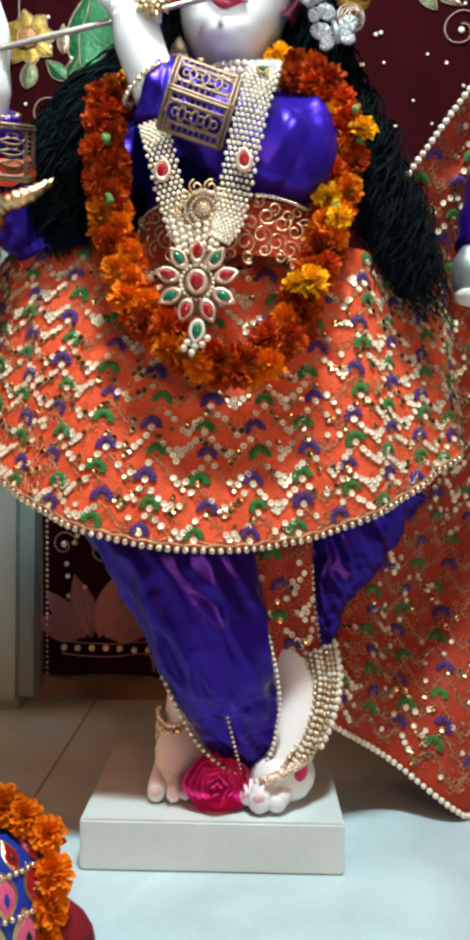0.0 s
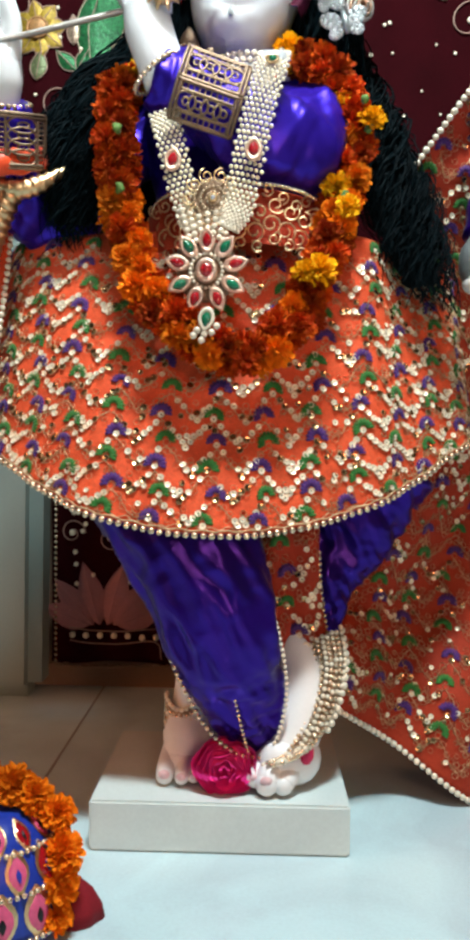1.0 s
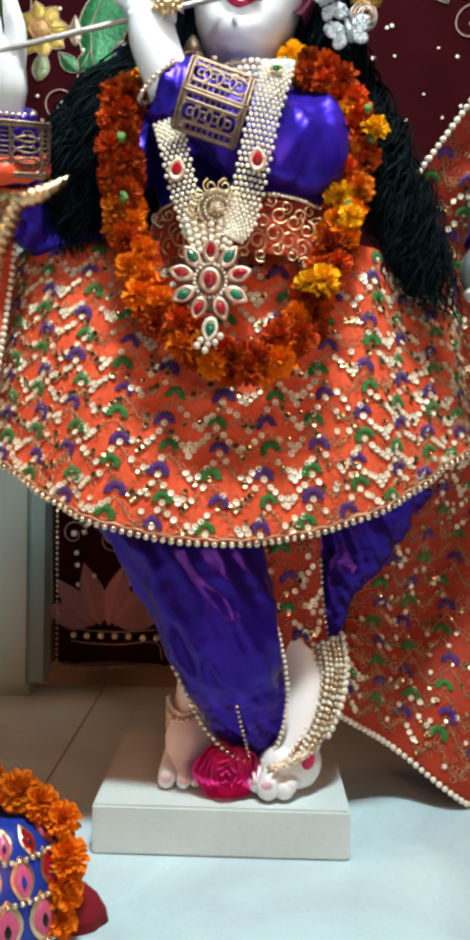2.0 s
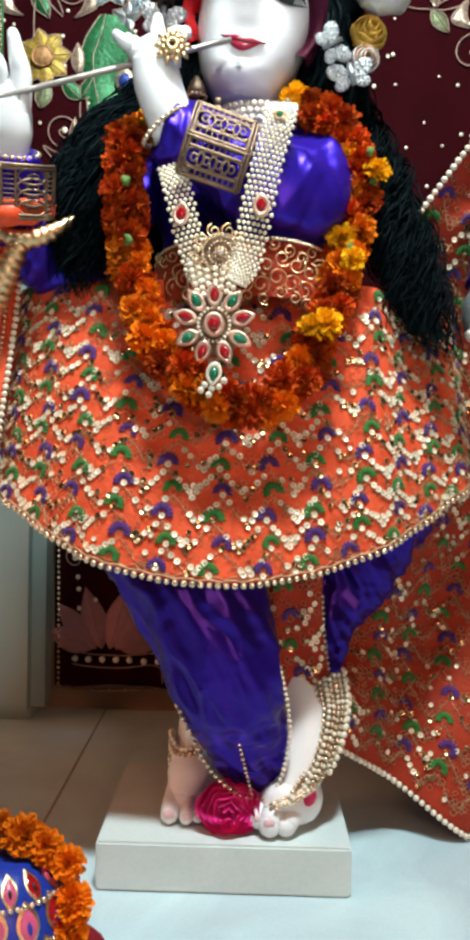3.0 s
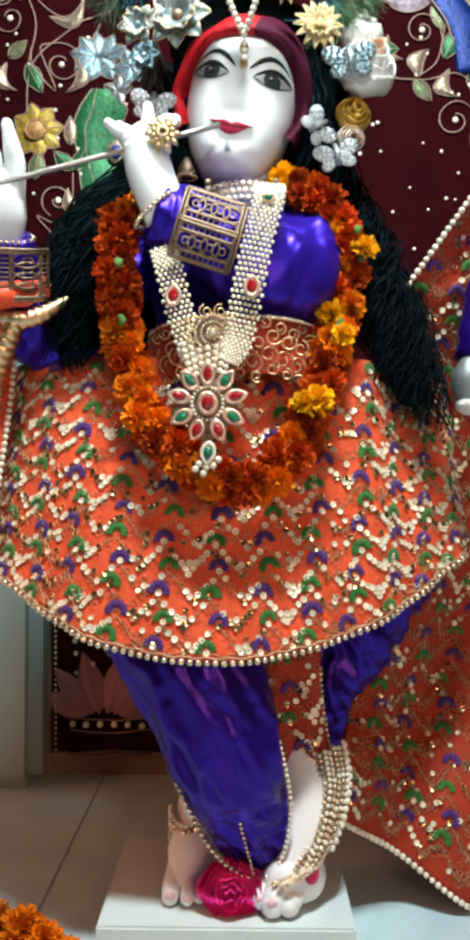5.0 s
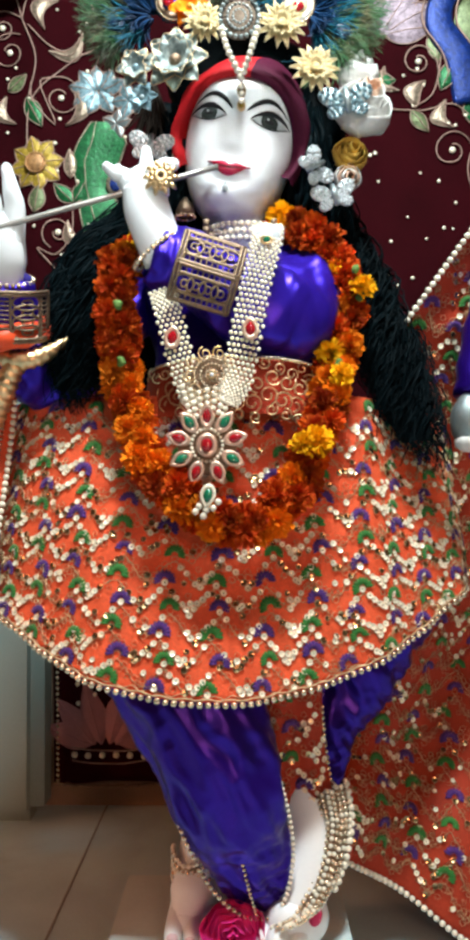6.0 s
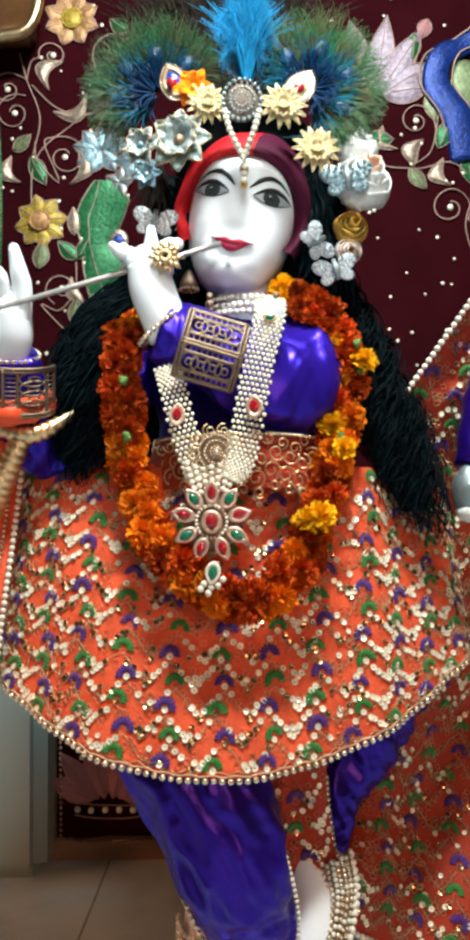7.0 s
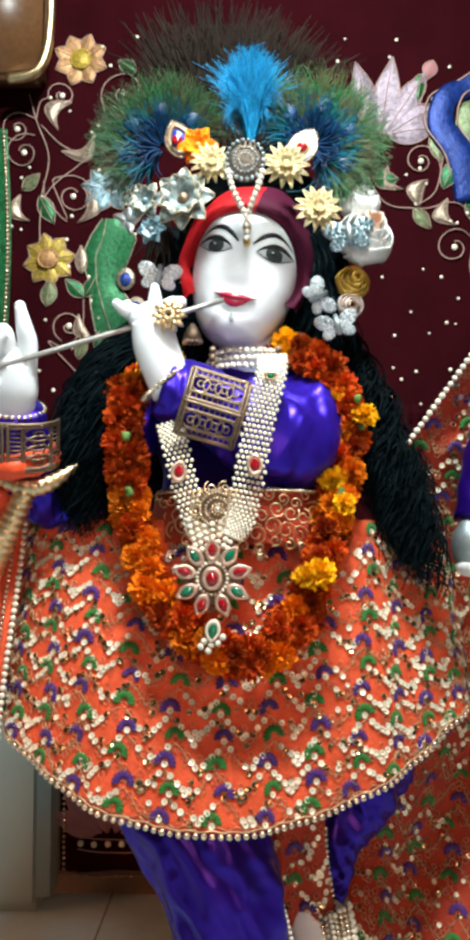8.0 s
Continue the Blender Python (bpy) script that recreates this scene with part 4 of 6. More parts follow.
def locks(name, paths, count, spread, r, curl, seed, mat=M_HAIR):
    """Curly strands that follow a blend of the given paths."""
    rnd = random.Random(seed)
    bm = bmesh.new()
    for _ in range(count):
        k = rnd.uniform(0, len(paths) - 1)
        i = min(int(k), len(paths) - 2)
        f = k - i
        cut = rnd.uniform(0.82, 1.03)
        base = spline([Vector(a).lerp(Vector(b), f) + V(rnd.gauss(0, spread), rnd.gauss(0, spread), rnd.gauss(0, spread)) for a, b in zip(paths[i], paths[i + 1])], 34)
        ph, fr = rnd.uniform(0, 6.3), rnd.uniform(16, 30)
        amp = curl * rnd.uniform(0.5, 1.3)
        pts = []
        for q, p in enumerate(base):
            t = q / 34
            if t > cut:
                break
            a = amp * min(1, 0.25 + 1.6 * t)
            pts.append(p + V(a * math.sin(fr * t + ph), a * math.cos(fr * t + ph), 0.3 * a * math.sin(2 * fr * t)))
        rr = r * rnd.uniform(0.6, 1.2)
        tube(bm, pts, lambda t: rr * (1 - 0.7 * t ** 3), 5, 1, False)
    return tagged(part(name, bm, mat, wig), kind="stuff")


locks("hair_lock", [[(-0.05, 0.03, 1.15), (-0.10, 0.03, 1.05), (-0.15, -0.02, 0.97), (-0.16, -0.06, 0.86), (-0.175, -0.065, 0.765)],
                    [(-0.05, 0.05, 1.15), (-0.12, 0.05, 1.06), (-0.19, 0.0, 0.97), (-0.20, -0.055, 0.86), (-0.20, -0.065, 0.745)],
                    [(-0.05, 0.06, 1.15), (-0.14, 0.06, 1.06), (-0.23, 0.03, 0.96), (-0.232, -0.045, 0.86), (-0.215, -0.06, 0.75)]], 460, 0.008, 0.0018, 0.015, 1)
locks("hair_lock", [[(0.085, 0.02, 1.13), (0.13, 0.04, 1.03), (0.170, 0.03, 0.93), (0.195, 0.0, 0.82), (0.215, -0.05, 0.73)],
                    [(0.085, 0.04, 1.13), (0.15, 0.05, 1.03), (0.190, 0.03, 0.93), (0.228, 0.0, 0.82), (0.255, -0.06, 0.68)],
                    [(0.085, 0.05, 1.13), (0.16, 0.05, 1.04), (0.208, 0.03, 0.94), (0.256, 0.0, 0.82), (0.285, -0.06, 0.665)]], 520, 0.009, 0.0018, 0.018, 2)
for pts in ([(-0.06, 0.05, 1.12), (-0.13, 0.05, 1.03), (-0.185, 0.02, 0.94), (-0.195, -0.03, 0.86), (-0.195, -0.045, 0.78)], [(0.09, 0.05, 1.10), (0.15, 0.05, 1.0), (0.19, 0.04, 0.93), (0.225, 0.01, 0.82), (0.250, -0.03, 0.71)]):
    bm = bmesh.new()
    tube(bm, spline(pts, 40), lambda t: 0.02 + 0.022 * math.sin(math.pi * min(1, 0.15 + 0.8 * t)), 16, 0.5)
    creases(bm, 0.006, (60, 60, 14))
    part("hair_core", bm, M_HAIR, wig)
locks("hair_lock", [[(-0.065, -0.015, 1.17), (-0.066, -0.01, 1.10), (-0.06, 0.0, 1.02), (-0.07, 0.02, 0.96)],
                    [(-0.08, 0.02, 1.17), (-0.085, 0.02, 1.10), (-0.085, 0.02, 1.02), (-0.09, 0.03, 0.96)]], 60, 0.005, 0.004, 0.004, 3)
locks("hair_lock", [[(0.098, -0.02, 1.17), (0.100, -0.02, 1.10), (0.092, 0.0, 1.02), (0.10, 0.02, 0.97)],
                    [(0.12, 0.02, 1.17), (0.125, 0.02, 1.10), (0.12, 0.02, 1.02), (0.13, 0.03, 0.96)],
                    [(0.13, 0.02, 1.17), (0.155, 0.02, 1.10), (0.165, 0.02, 1.02), (0.17, 0.03, 0.95)]], 150, 0.006, 0.004, 0.004, 4)
bm = bmesh.new()
ball(bm, V(0.03, 0.06, 1.10), 0.10, 0.05, 0.13, 20, 14)
tube(bm, spline([(0.03, 0.08, 1.1), (0.0, 0.10, 0.95), (-0.02, 0.12, 0.78)], 16), lambda t: 0.10 + 0.08 * t, 16, 0.3)
ball(bm, V(0.02, 0.05, 1.235), 0.11, 0.035, 0.075, 20, 12)
ball(bm, V(0.125, 0.035, 1.10), 0.048, 0.035, 0.12, 16, 14)
ball(bm, V(-0.085, 0.035, 1.09), 0.040, 0.035, 0.11, 16, 14)
wavy(bm, 0.01, (40, 40, 12))
part("hair_mass", bm, M_HAIR, wig)


# ---- flowers ----
def marigold_mesh(name, mat, r, seed):
    """Ruffled petals in layers, all joined at the heart."""
    rnd = random.Random(seed)
    bm = bmesh.new()
    c = bm.verts.new((0, 0, 0))
    for lay, (n, el, ln) in enumerate(((20, -12, 1.0), (20, 6, 1.0), (19, 22, 0.97), (17, 38, 0.92), (14, 53, 0.88), (10, 68, 0.85), (6, 82, 0.82))):
        for k in range(n):
            a = 2 * math.pi * (k + rnd.uniform(-0.4, 0.4)) / n + lay
            e = radians(el + rnd.uniform(-12, 12))
            d = V(math.cos(a) * math.cos(e), math.sin(a) * math.cos(e), math.sin(e))
            s = (V(-math.sin(a), math.cos(a), 0) + V(0, 0, rnd.uniform(-0.6, 0.6))).normalized()
            u = d.cross(s)
            L = r * ln * rnd.uniform(0.8, 1.14)
            w = r * rnd.uniform(0.11, 0.19)
            q = [bm.verts.new(d * L * 0.62 + s * w * 0.7), bm.verts.new(d * L * 0.62 - s * w * 0.7), bm.verts.new(d * L * rnd.uniform(0.88, 1.0) + s * w + u * rnd.uniform(-0.14, 0.14) * r), bm.verts.new(d * L * 1.02 - u * rnd.uniform(-0.04, 0.14) * r),
                 bm.verts.new(d * L * rnd.uniform(0.88, 1.0) - s * w + u * rnd.uniform(-0.14, 0.14) * r), bm.verts.new(d * L * 0.68 - u * 0.07 * r)]
            for f in ((c, q[1], q[5]), (c, q[5], q[0]), (q[0], q[5], q[3], q[2]), (q[5], q[1], q[4], q[3])):
                bm.faces.new(f)
    return mesh_of(bm, name, mat, False)


MARI = {m: [marigold_mesh("marigold", mat, 0.0235, 10 * i + k) for k in range(3)] for i, (m, mat) in enumerate((("r", M_MARI_R), ("o", M_MARI_O), ("y", M_MARI_Y)))}


def put_flower(owner, kind, p, out, rnd, size=1.0):
    q = (Vector(out).normalized() + V(rnd.gauss(0, 0.35), rnd.gauss(0, 0.2), rnd.gauss(0, 0.35))).to_track_quat("Z", "Y").to_matrix().to_4x4()
    s = size * rnd.uniform(0.85, 1.12)
    share("marigold", rnd.choice(MARI[kind]), owner, Matrix.Translation(p) @ q @ pose(0, 0, 0, 0, 0, rnd.uniform(0, 360)) @ Matrix.Scale(s, 4))


garland = thing("marigold_garland", "thick rust, orange and yellow marigold garland round the neck", "garland")
rnd = random.Random(5)
path = spline([(-0.085, 0.0, 0.985), (-0.132, -0.085, 0.945), (-0.139, -0.10, 0.90), (-0.138, -0.10, 0.83), (-0.124, -0.105, 0.755), (-0.098, -0.135, 0.685), (-0.048, -0.165, 0.625), (0.022, -0.170, 0.596), (0.080, -0.150, 0.638), (0.106, -0.130, 0.695), (0.131, -0.095, 0.765), (0.147, -0.075, 0.83), (0.156, -0.06, 0.895), (0.143, -0.05, 0.945), (0.110, -0.045, 0.985), (0.07, -0.02, 1.01)], 60)
kinds = "yyyorrrrrrrrrroorooooorrooorrrorrorrorrroooyorrorrryrrrrrrryyrrrrrrrrrr"
for i, p in enumerate(path):
    kind = kinds[i % len(kinds)]
    if i in (3, 4):
        kind = "y" if i == 3 else "o"
    d = (path[min(i + 1, 60)] - path[max(i - 1, 0)]).normalized()
    side = d.cross(V(0, 1, 0)).normalized()
    put_flower(garland, kind, p + side * rnd.uniform(0.004, 0.012) * (1 if i % 2 else -1), (0, -1, 0.15), rnd, 0.86)
    put_flower(garland, "r" if rnd.random() < 0.8 else "o", p + side * rnd.uniform(0.008, 0.014) * (-1 if i % 2 else 1) + V(0, 0.012, 0), (0, -1, 0), rnd, 0.80)
for p in ((0.176, -0.075, 0.903), (0.110, -0.150, 0.700), (0.093, -0.155, 0.694), (0.144, -0.105, 0.785)):
    put_flower(garland, "y", V(*p), (0, -1, 0.2), rnd, 0.8)
for p in ((-0.135, -0.122, 0.872), (-0.130, -0.122, 0.80), (0.141, -0.10, 0.80), (0.166, -0.08, 0.925), (0.172, -0.078, 0.89)):
    bm = bmesh.new()
    ball(bm, V(*p), 0.0055, 0.005, 0.0072, 10, 8)
    wavy(bm, 0.004, (160, 160, 160))
    part("green_bud", bm, M_STEM, garland)

# rose between the feet
rose = thing("rose", "deep pink rose lying between the statue's feet", "flower")
rnd = random.Random(9)
c0 = V(0.006, -0.098, 0.097)
for lay in range(6):
    n = (3, 4, 5, 6, 7, 7)[lay]
    R = 0.006 + 0.0062 * lay
    for k in range(n):
        a0 = 2 * math.pi * k / n + lay * 0.9
        wd = 2 * math.pi / n * 0.72
        bm = bmesh.new()
        rows = []
        for j in range(6):
            v = j / 5
            row = []
            for i in range(8):
                a = a0 + wd * (i / 7 - 0.5) * 1.6
                rr = R * (0.75 + 0.35 * v) + 0.002 * math.sin(5 * a + lay) * v
                h = 0.024 - 0.0042 * lay - (1 - v) * (0.02 + 0.002 * lay)
                row.append(c0 + V(rr * math.cos(a), -h - 0.004 * math.sin(math.pi * i / 7), rr * math.sin(a) * 0.92))
            rows.append(row)
        loft(bm, rows, False)
        part("petal", bm, M_ROSE, rose)
bm = bmesh.new()
ball(bm, c0 + V(0, 0.010, 0), 0.034, 0.018, 0.031)
part("rose_heart", bm, M_ROSE, rose)

# ---- jewellery ----
necklace = thing("pearl_necklace", "broad woven pearl necklace with red and green stone pendant", "necklace")


def strap(name, mid, width, n, rows, r):
    """A band of pearls, n across."""
    owner = new(name)
    owner.parent = necklace
    pts = spline(mid, rows)
    for i, p in enumerate(pts):
        d = (pts[min(i + 1, rows)] - pts[max(i - 1, 0)]).normalized()
        s = d.cross(V(0, 1, 0)).normalized()
        w = width(i / rows) if callable(width) else width
        m = n - (i % 2)
        for k in range(m):
            f = (k - (m - 1) / 2) / (n - 1)
            q = r * random.uniform(0.93, 1.06)
            share("pearl", PEARL_ME, owner, Matrix.Translation(p + s * w * f + V(random.uniform(-0.0004, 0.0004), 0.012 * f * f, 0)) @ Matrix.Scale(q, 4))
    return pts


strap("pearl_band", [(0.052, -0.075, 0.985), (0.052, -0.128, 0.955), (0.040, -0.150, 0.905), (0.027, -0.158, 0.84), (0.014, -0.160, 0.775), (0.002, -0.160, 0.745)], lambda t: 0.036 - 0.012 * max(0, (t - 0.85) / 0.15), 7, 50, 0.0027)
strap("pearl_band", [(-0.078, -0.132, 0.888), (-0.070, -0.140, 0.86), (-0.058, -0.148, 0.81), (-0.043, -0.152, 0.765), (-0.036, -0.157, 0.745)], lambda t: 0.032 - 0.008 * max(0, (t - 0.8) / 0.2), 6, 32, 0.0027)
for a, b in (((-0.052, 0.752), (-0.040, 0.722)), ((-0.042, 0.748), (-0.034, 0.724)), ((-0.032, 0.745), (-0.027, 0.726)), ((0.012, 0.755), (-0.006, 0.724)), ((0.0, 0.752), (-0.010, 0.726)), ((-0.012, 0.75), (-0.016, 0.728)), ((-0.022, 0.748), (-0.021, 0.730))):
    string_of(necklace, [V(a[0], -0.158, a[1] + 0.012), V(b[0], -0.160, b[1])], 0.0038)


def gem(owner, name, c, rx, rz, turn, mat, rim_mat=M_PEARL, drop=0.55, thick=0.004):
    """A stone, round or drop-shaped, in a rim of its own."""
    def P(a, k):
        x, z = rx * k * math.sin(a), rz * k * math.cos(a)
        x *= 1 - drop * max(0.0, math.cos(a)) ** 1.5
        t = radians(turn)
        return V(x * math.cos(t) + z * math.sin(t), 0, -x * math.sin(t) + z * math.cos(t))
    n = 18
    bm = bmesh.new()
    loft(bm, [[c + P(2 * math.pi * i / n, k) + V(0, -h, 0) for i in range(n)] for k, h in ((1.0, 0.0), (1.0, thick * 0.6), (0.9, thick), (0.62, thick), (0.58, thick * 0.6))], True, True)
    setting = part("setting", bm, rim_mat, owner)
    bm = bmesh.new()
    loft(bm, [[c + P(2 * math.pi * i / n, k) + V(0, -h, 0) for i in range(n)] for k, h in ((0.60, thick * 0.5), (0.54, thick * 1.05), (0.36, thick * 1.4), (0.1, thick * 1.5))], True, True)
    part(name, bm, mat, setting)


pc = V(-0.022, -0.160, 0.694)
pendant = new("pendant")
pendant.parent = necklace
M_ROSEGOLD = material("pink_gold_rim", (0.80, 0.55, 0.42), 0.3, 0.7, vary=0.2, fine=800, bump=0.4)
bm = bmesh.new()
ball(bm, pc + V(0, 0.006, 0), 0.036, 0.006, 0.036, 24, 10)
part("backing", bm, M_GOLD_D, pendant)
gem(pendant, "red_stone", pc + V(0, -0.004, 0), 0.0125, 0.0145, 0, M_REDGEM, M_ROSEGOLD, 0.0, 0.006)
string_of(pendant, [pc + V(0.0185 * math.sin(a), -0.003, 0.0195 * math.cos(a)) for a in [2 * math.pi * k / 60 for k in range(61)]], 0.0023, PEARL_ME, 2.2)
for k, (a, mt) in enumerate(((0, "r"), (38, "g"), (76, "r"), (118, "g"), (158, "r"), (202, "r"), (242, "g"), (284, "r"), (322, "g"))):
    t = radians(a)
    gem(pendant, "petal_stone", pc + V(0.035 * math.sin(t), -0.002 - 0.001 * (k % 2), 0.035 * math.cos(t)), 0.0092, 0.0150, a, M_REDGEM if mt == "r" else M_GREENGEM, M_ROSEGOLD)
gem(pendant, "drop_stone", pc + V(0.002, -0.028, -0.060), 0.0095, 0.0145, 190, M_GREENGEM, M_PEARL)
for dx, dz in ((-0.008, -0.072), (0.0, -0.076), (0.008, -0.074), (-0.003, -0.083), (-0.012, -0.078), (0.014, -0.067)):
    share("pearl", PEARL_ME, pendant, Matrix.Translation(pc + V(dx, -0.028, dz)) @ Matrix.Scale(0.0042, 4))
for p, t in (((0.030, -0.166, 0.832), 0), ((-0.064, -0.150, 0.825), 10)):
    gem(necklace, "red_stone", V(*p), 0.0105, 0.0145, t, M_REDGEM, M_ROSEGOLD, 0.45)
gem(necklace, "green_stone", V(0.050, -0.142, 0.945), 0.008, 0.006, 0, M_GREENGEM, M_GOLD, 0.0)
bm = bmesh.new()
box(bm, (0.036, -0.132, 0.936), (0.067, -0.125, 0.962), 0.003)
part("clasp_plate", bm, M_CLEAR, necklace, "white stone-set clasp plate")


def scroll(bm, c, r, a0, turns, way, rad=0.0011, y=0.0):
    pts = [V(c[0] + r * (1 - 0.7 * i / 14) * math.cos(a0 + way * 6.283 * turns * i / 14), c[1] + y, c[2] + r * (1 - 0.7 * i / 14) * math.sin(a0 + way * 6.283 * turns * i / 14)) for i in range(15)]
    tube(bm, pts, rad, 5)


# filigree belt and brooch
belt = thing("waist_belt", "gold filigree waist belt with scrolled openwork", "belt")
for k in range(17):
    f = -1 + 2 * k / 16
    x, y = 0.012 + 0.115 * math.sin(f * 1.4), 0.03 - 0.168 * math.cos(f * 1.35)
    bm = bmesh.new()
    z = 0.752 + 0.006 * math.sin(k * 2)
    scroll(bm, (x, y, z), 0.013, 0.5 * k, 1.3, 1)
    scroll(bm, (x + 0.006, y - 0.002, z + 0.022), 0.011, 2 + k, 1.2, -1)
    scroll(bm, (x - 0.004, y - 0.001, z + 0.040), 0.008, k, 1.2, 1)
    scroll(bm, (x + 0.004, y - 0.003, z - 0.018), 0.008, k * 1.3, 1.2, -1)
    part("filigree_scroll", bm, M_GOLD, belt)
string_of(belt, [V(0.012 + 0.12 * math.sin(f / 20 * 1.4), 0.03 - 0.172 * math.cos(f / 20 * 1.35), 0.802) for f in range(-20, 21)], 0.0026, BEAD_ME, 2.2, "bead")
bm = bmesh.new()
rings = []
for i in range(20):
    f = i / 19
    z = 0.805 - 0.07 * f
    rings.append([V(0.012 + (0.125 + 0.012 * f) * math.sin(a), 0.035 - (0.150 + 0.012 * f) * math.cos(a), z) for a in [-1.5 + 3 * k / 40 for k in range(41)]])
loft(bm, rings, False)
part("belt_cloth", bm, M_ORANGE_SHADE, belt, "darkened orange silk band under the filigree")
brooch = thing("filigree_brooch", "round gold filigree brooch above the pendant", "brooch")
bc = V(-0.016, -0.158, 0.778)
bm = bmesh.new()
ball(bm, bc + V(0, 0.004, 0), 0.026, 0.004, 0.026, 20, 8)
part("plate", bm, M_GOLD_D, brooch)
for k in range(10):
    a = 2 * math.pi * k / 10
    bm = bmesh.new()
    scroll(bm, (bc.x + 0.027 * math.cos(a), bc.y - 0.001, bc.z + 0.027 * math.sin(a)), 0.009, a, 1.3, 1)
    part("filigree_scroll", bm, M_GOLD, brooch)
for r in (0.007, 0.014, 0.021):
    string_of(brooch, [bc + V(r * math.cos(a), -0.002, r * math.sin(a)) for a in [2 * math.pi * k / 40 for k in range(41)]], 0.0018, BEAD_ME, 2.4, "bead")
gem(brooch, "clear_stone", bc + V(0, -0.002, 0), 0.005, 0.005, 0, M_CLEAR, M_GOLD, 0)


# openwork cuffs
def cuff(label, origin, axis, radius, length, a0, a1, taper=0.0, flat=0.9):
    """A pierced gold band round an arm; axis runs along the arm."""
    ob = thing("arm_cuff", label, "bracelet", group="gold cuffs")
    ax = Vector(axis).normalized()
    nx = (V(0, -1, 0) - ax * ax.dot(V(0, -1, 0))).normalized()
    bx = ax.cross(nx)

    def P(f, a, h=0.0):
        r = radius + taper * f + h
        return Vector(origin) + ax * (length * (f - 0.5)) + nx * (r * flat * math.cos(a)) + bx * (r * math.sin(a))
    bm = bmesh.new()
    for f in (0.0, 0.06, 0.94, 1.0):
        tube(bm, [P(f, a0 + (a1 - a0) * k / 30) for k in range(31)], 0.0022, 6)
    for f in (0.0, 0.48, 0.52, 1.0):
        tube(bm, [P(k / 12, a0 + (a1 - a0) * f) for k in range(13)], 0.0026, 6)
    part("frame_wire", bm, M_GOLD_D, ob)
    for h in range(2):
        b0, b1 = a0 + (a1 - a0) * (0.02 + 0.5 * h), a0 + (a1 - a0) * (0.48 + 0.5 * h)
        w = b1 - b0
        for g in (0.0, 0.22, 0.78, 1.0):
            bm = bmesh.new()
            tube(bm, [P(0.06 + 0.88 * i / 12, b0 + w * g) for i in range(13)], 0.0017, 6)
            part("panel_rail", bm, M_GOLD_D, ob)
        for k in range(10):
            f = 0.09 + 0.82 * k / 9
            for g in (0.0, 0.78):
                bm = bmesh.new()
                tube(bm, [P(f, b0 + w * (g + 0.22 * i / 3)) for i in range(4)], 0.0010, 5)
                part("panel_bar", bm, M_GOLD_D, ob)
        for k in range(4):
            bm = bmesh.new()
            fc = 0.20 + 0.20 * k
            tube(bm, [P(fc + 0.155 * math.cos(t), b0 + w * (0.5 + 0.25 * math.sin(t)), 0.0006 * math.cos(2 * t)) for t in [2 * math.pi * i / 20 for i in range(21)]], 0.0016, 6)
            tube(bm, [P(fc + 0.05 * math.cos(t), b0 + w * (0.5 + 0.10 * math.sin(t))) for t in [2 * math.pi * i / 12 for i in range(13)]], 0.0013, 5)
            part("filigree_loop", bm, M_GOLD_D, ob)
    return ob


cuff("gold openwork cuff on the violet-blue sleeve", (-0.027, -0.108, 0.906), (-0.93, -0.12, 0.27), 0.0590, 0.076, -0.80, 0.80)
cuff("gold openwork cuff on the raised far arm", (-0.287, -0.082, 0.872), (0.08, -0.32, 0.94), 0.055, 0.062, -1.6, 1.6)
bm = bmesh.new()
tube(bm, spline([(-0.335, -0.075, 0.845), (-0.30, -0.11, 0.832), (-0.265, -0.105, 0.836), (-0.238, -0.06, 0.856)], 24), 0.017, 12, 0.7)
wavy(bm, 0.006, (50, 50, 50))
part("gathered_cloth", bm, M_ORNG_S, scarf)

# choker and ear ornaments
choker = thing("choker", "three-strand silver and pearl choker round the neck", "necklace")
for k in range(3):
    string_of(choker, [V(0.02 + 0.054 * math.sin(a) * (1 + 0.06 * k), 0.022 - 0.068 * math.cos(a) * (1 + 0.06 * k), 1.004 - 0.011 * k - 0.006 * math.cos(a)) for a in [-1.5 + 3 * i / 50 for i in range(51)]], 0.0042, PEARL_ME if k else None, 2.15)
    for x in (-0.028, 0.062):
        bm = bmesh.new()
        box(bm, (x - 0.004, -0.052 - 0.003 * k, 0.992 - 0.011 * k), (x + 0.004, -0.044, 1.002 - 0.011 * k), 0.001)
        part("spacer", bm, M_GOLD_D, choker)


def ear_drop(x, y, z):
    ob = thing("ear_ornament", "bell-shaped antique gold ear ornament with small beads", "earring", group="ear ornaments")
    bm = bmesh.new()
    loft(bm, [[V(x + r * math.cos(a), y + r * math.sin(a), z + h) for a in [2 * math.pi * k / 16 for k in range(16)]] for r, h in ((0.003, 0.022), (0.005, 0.018), (0.008, 0.015), (0.012, 0.006), (0.013, 0.0), (0.009, -0.003))], True, True)
    part("bell", bm, M_GOLD_D, ob)
    string_of(ob, [V(x + 0.0125 * math.cos(a), y + 0.0125 * math.sin(a), z - 0.005) for a in [2 * math.pi * k / 30 for k in range(31)]], 0.0026, BEAD_ME, 2.3, "bead")


ear_drop(-0.058, -0.02, 1.02)
ear_drop(0.096, -0.02, 1.005)

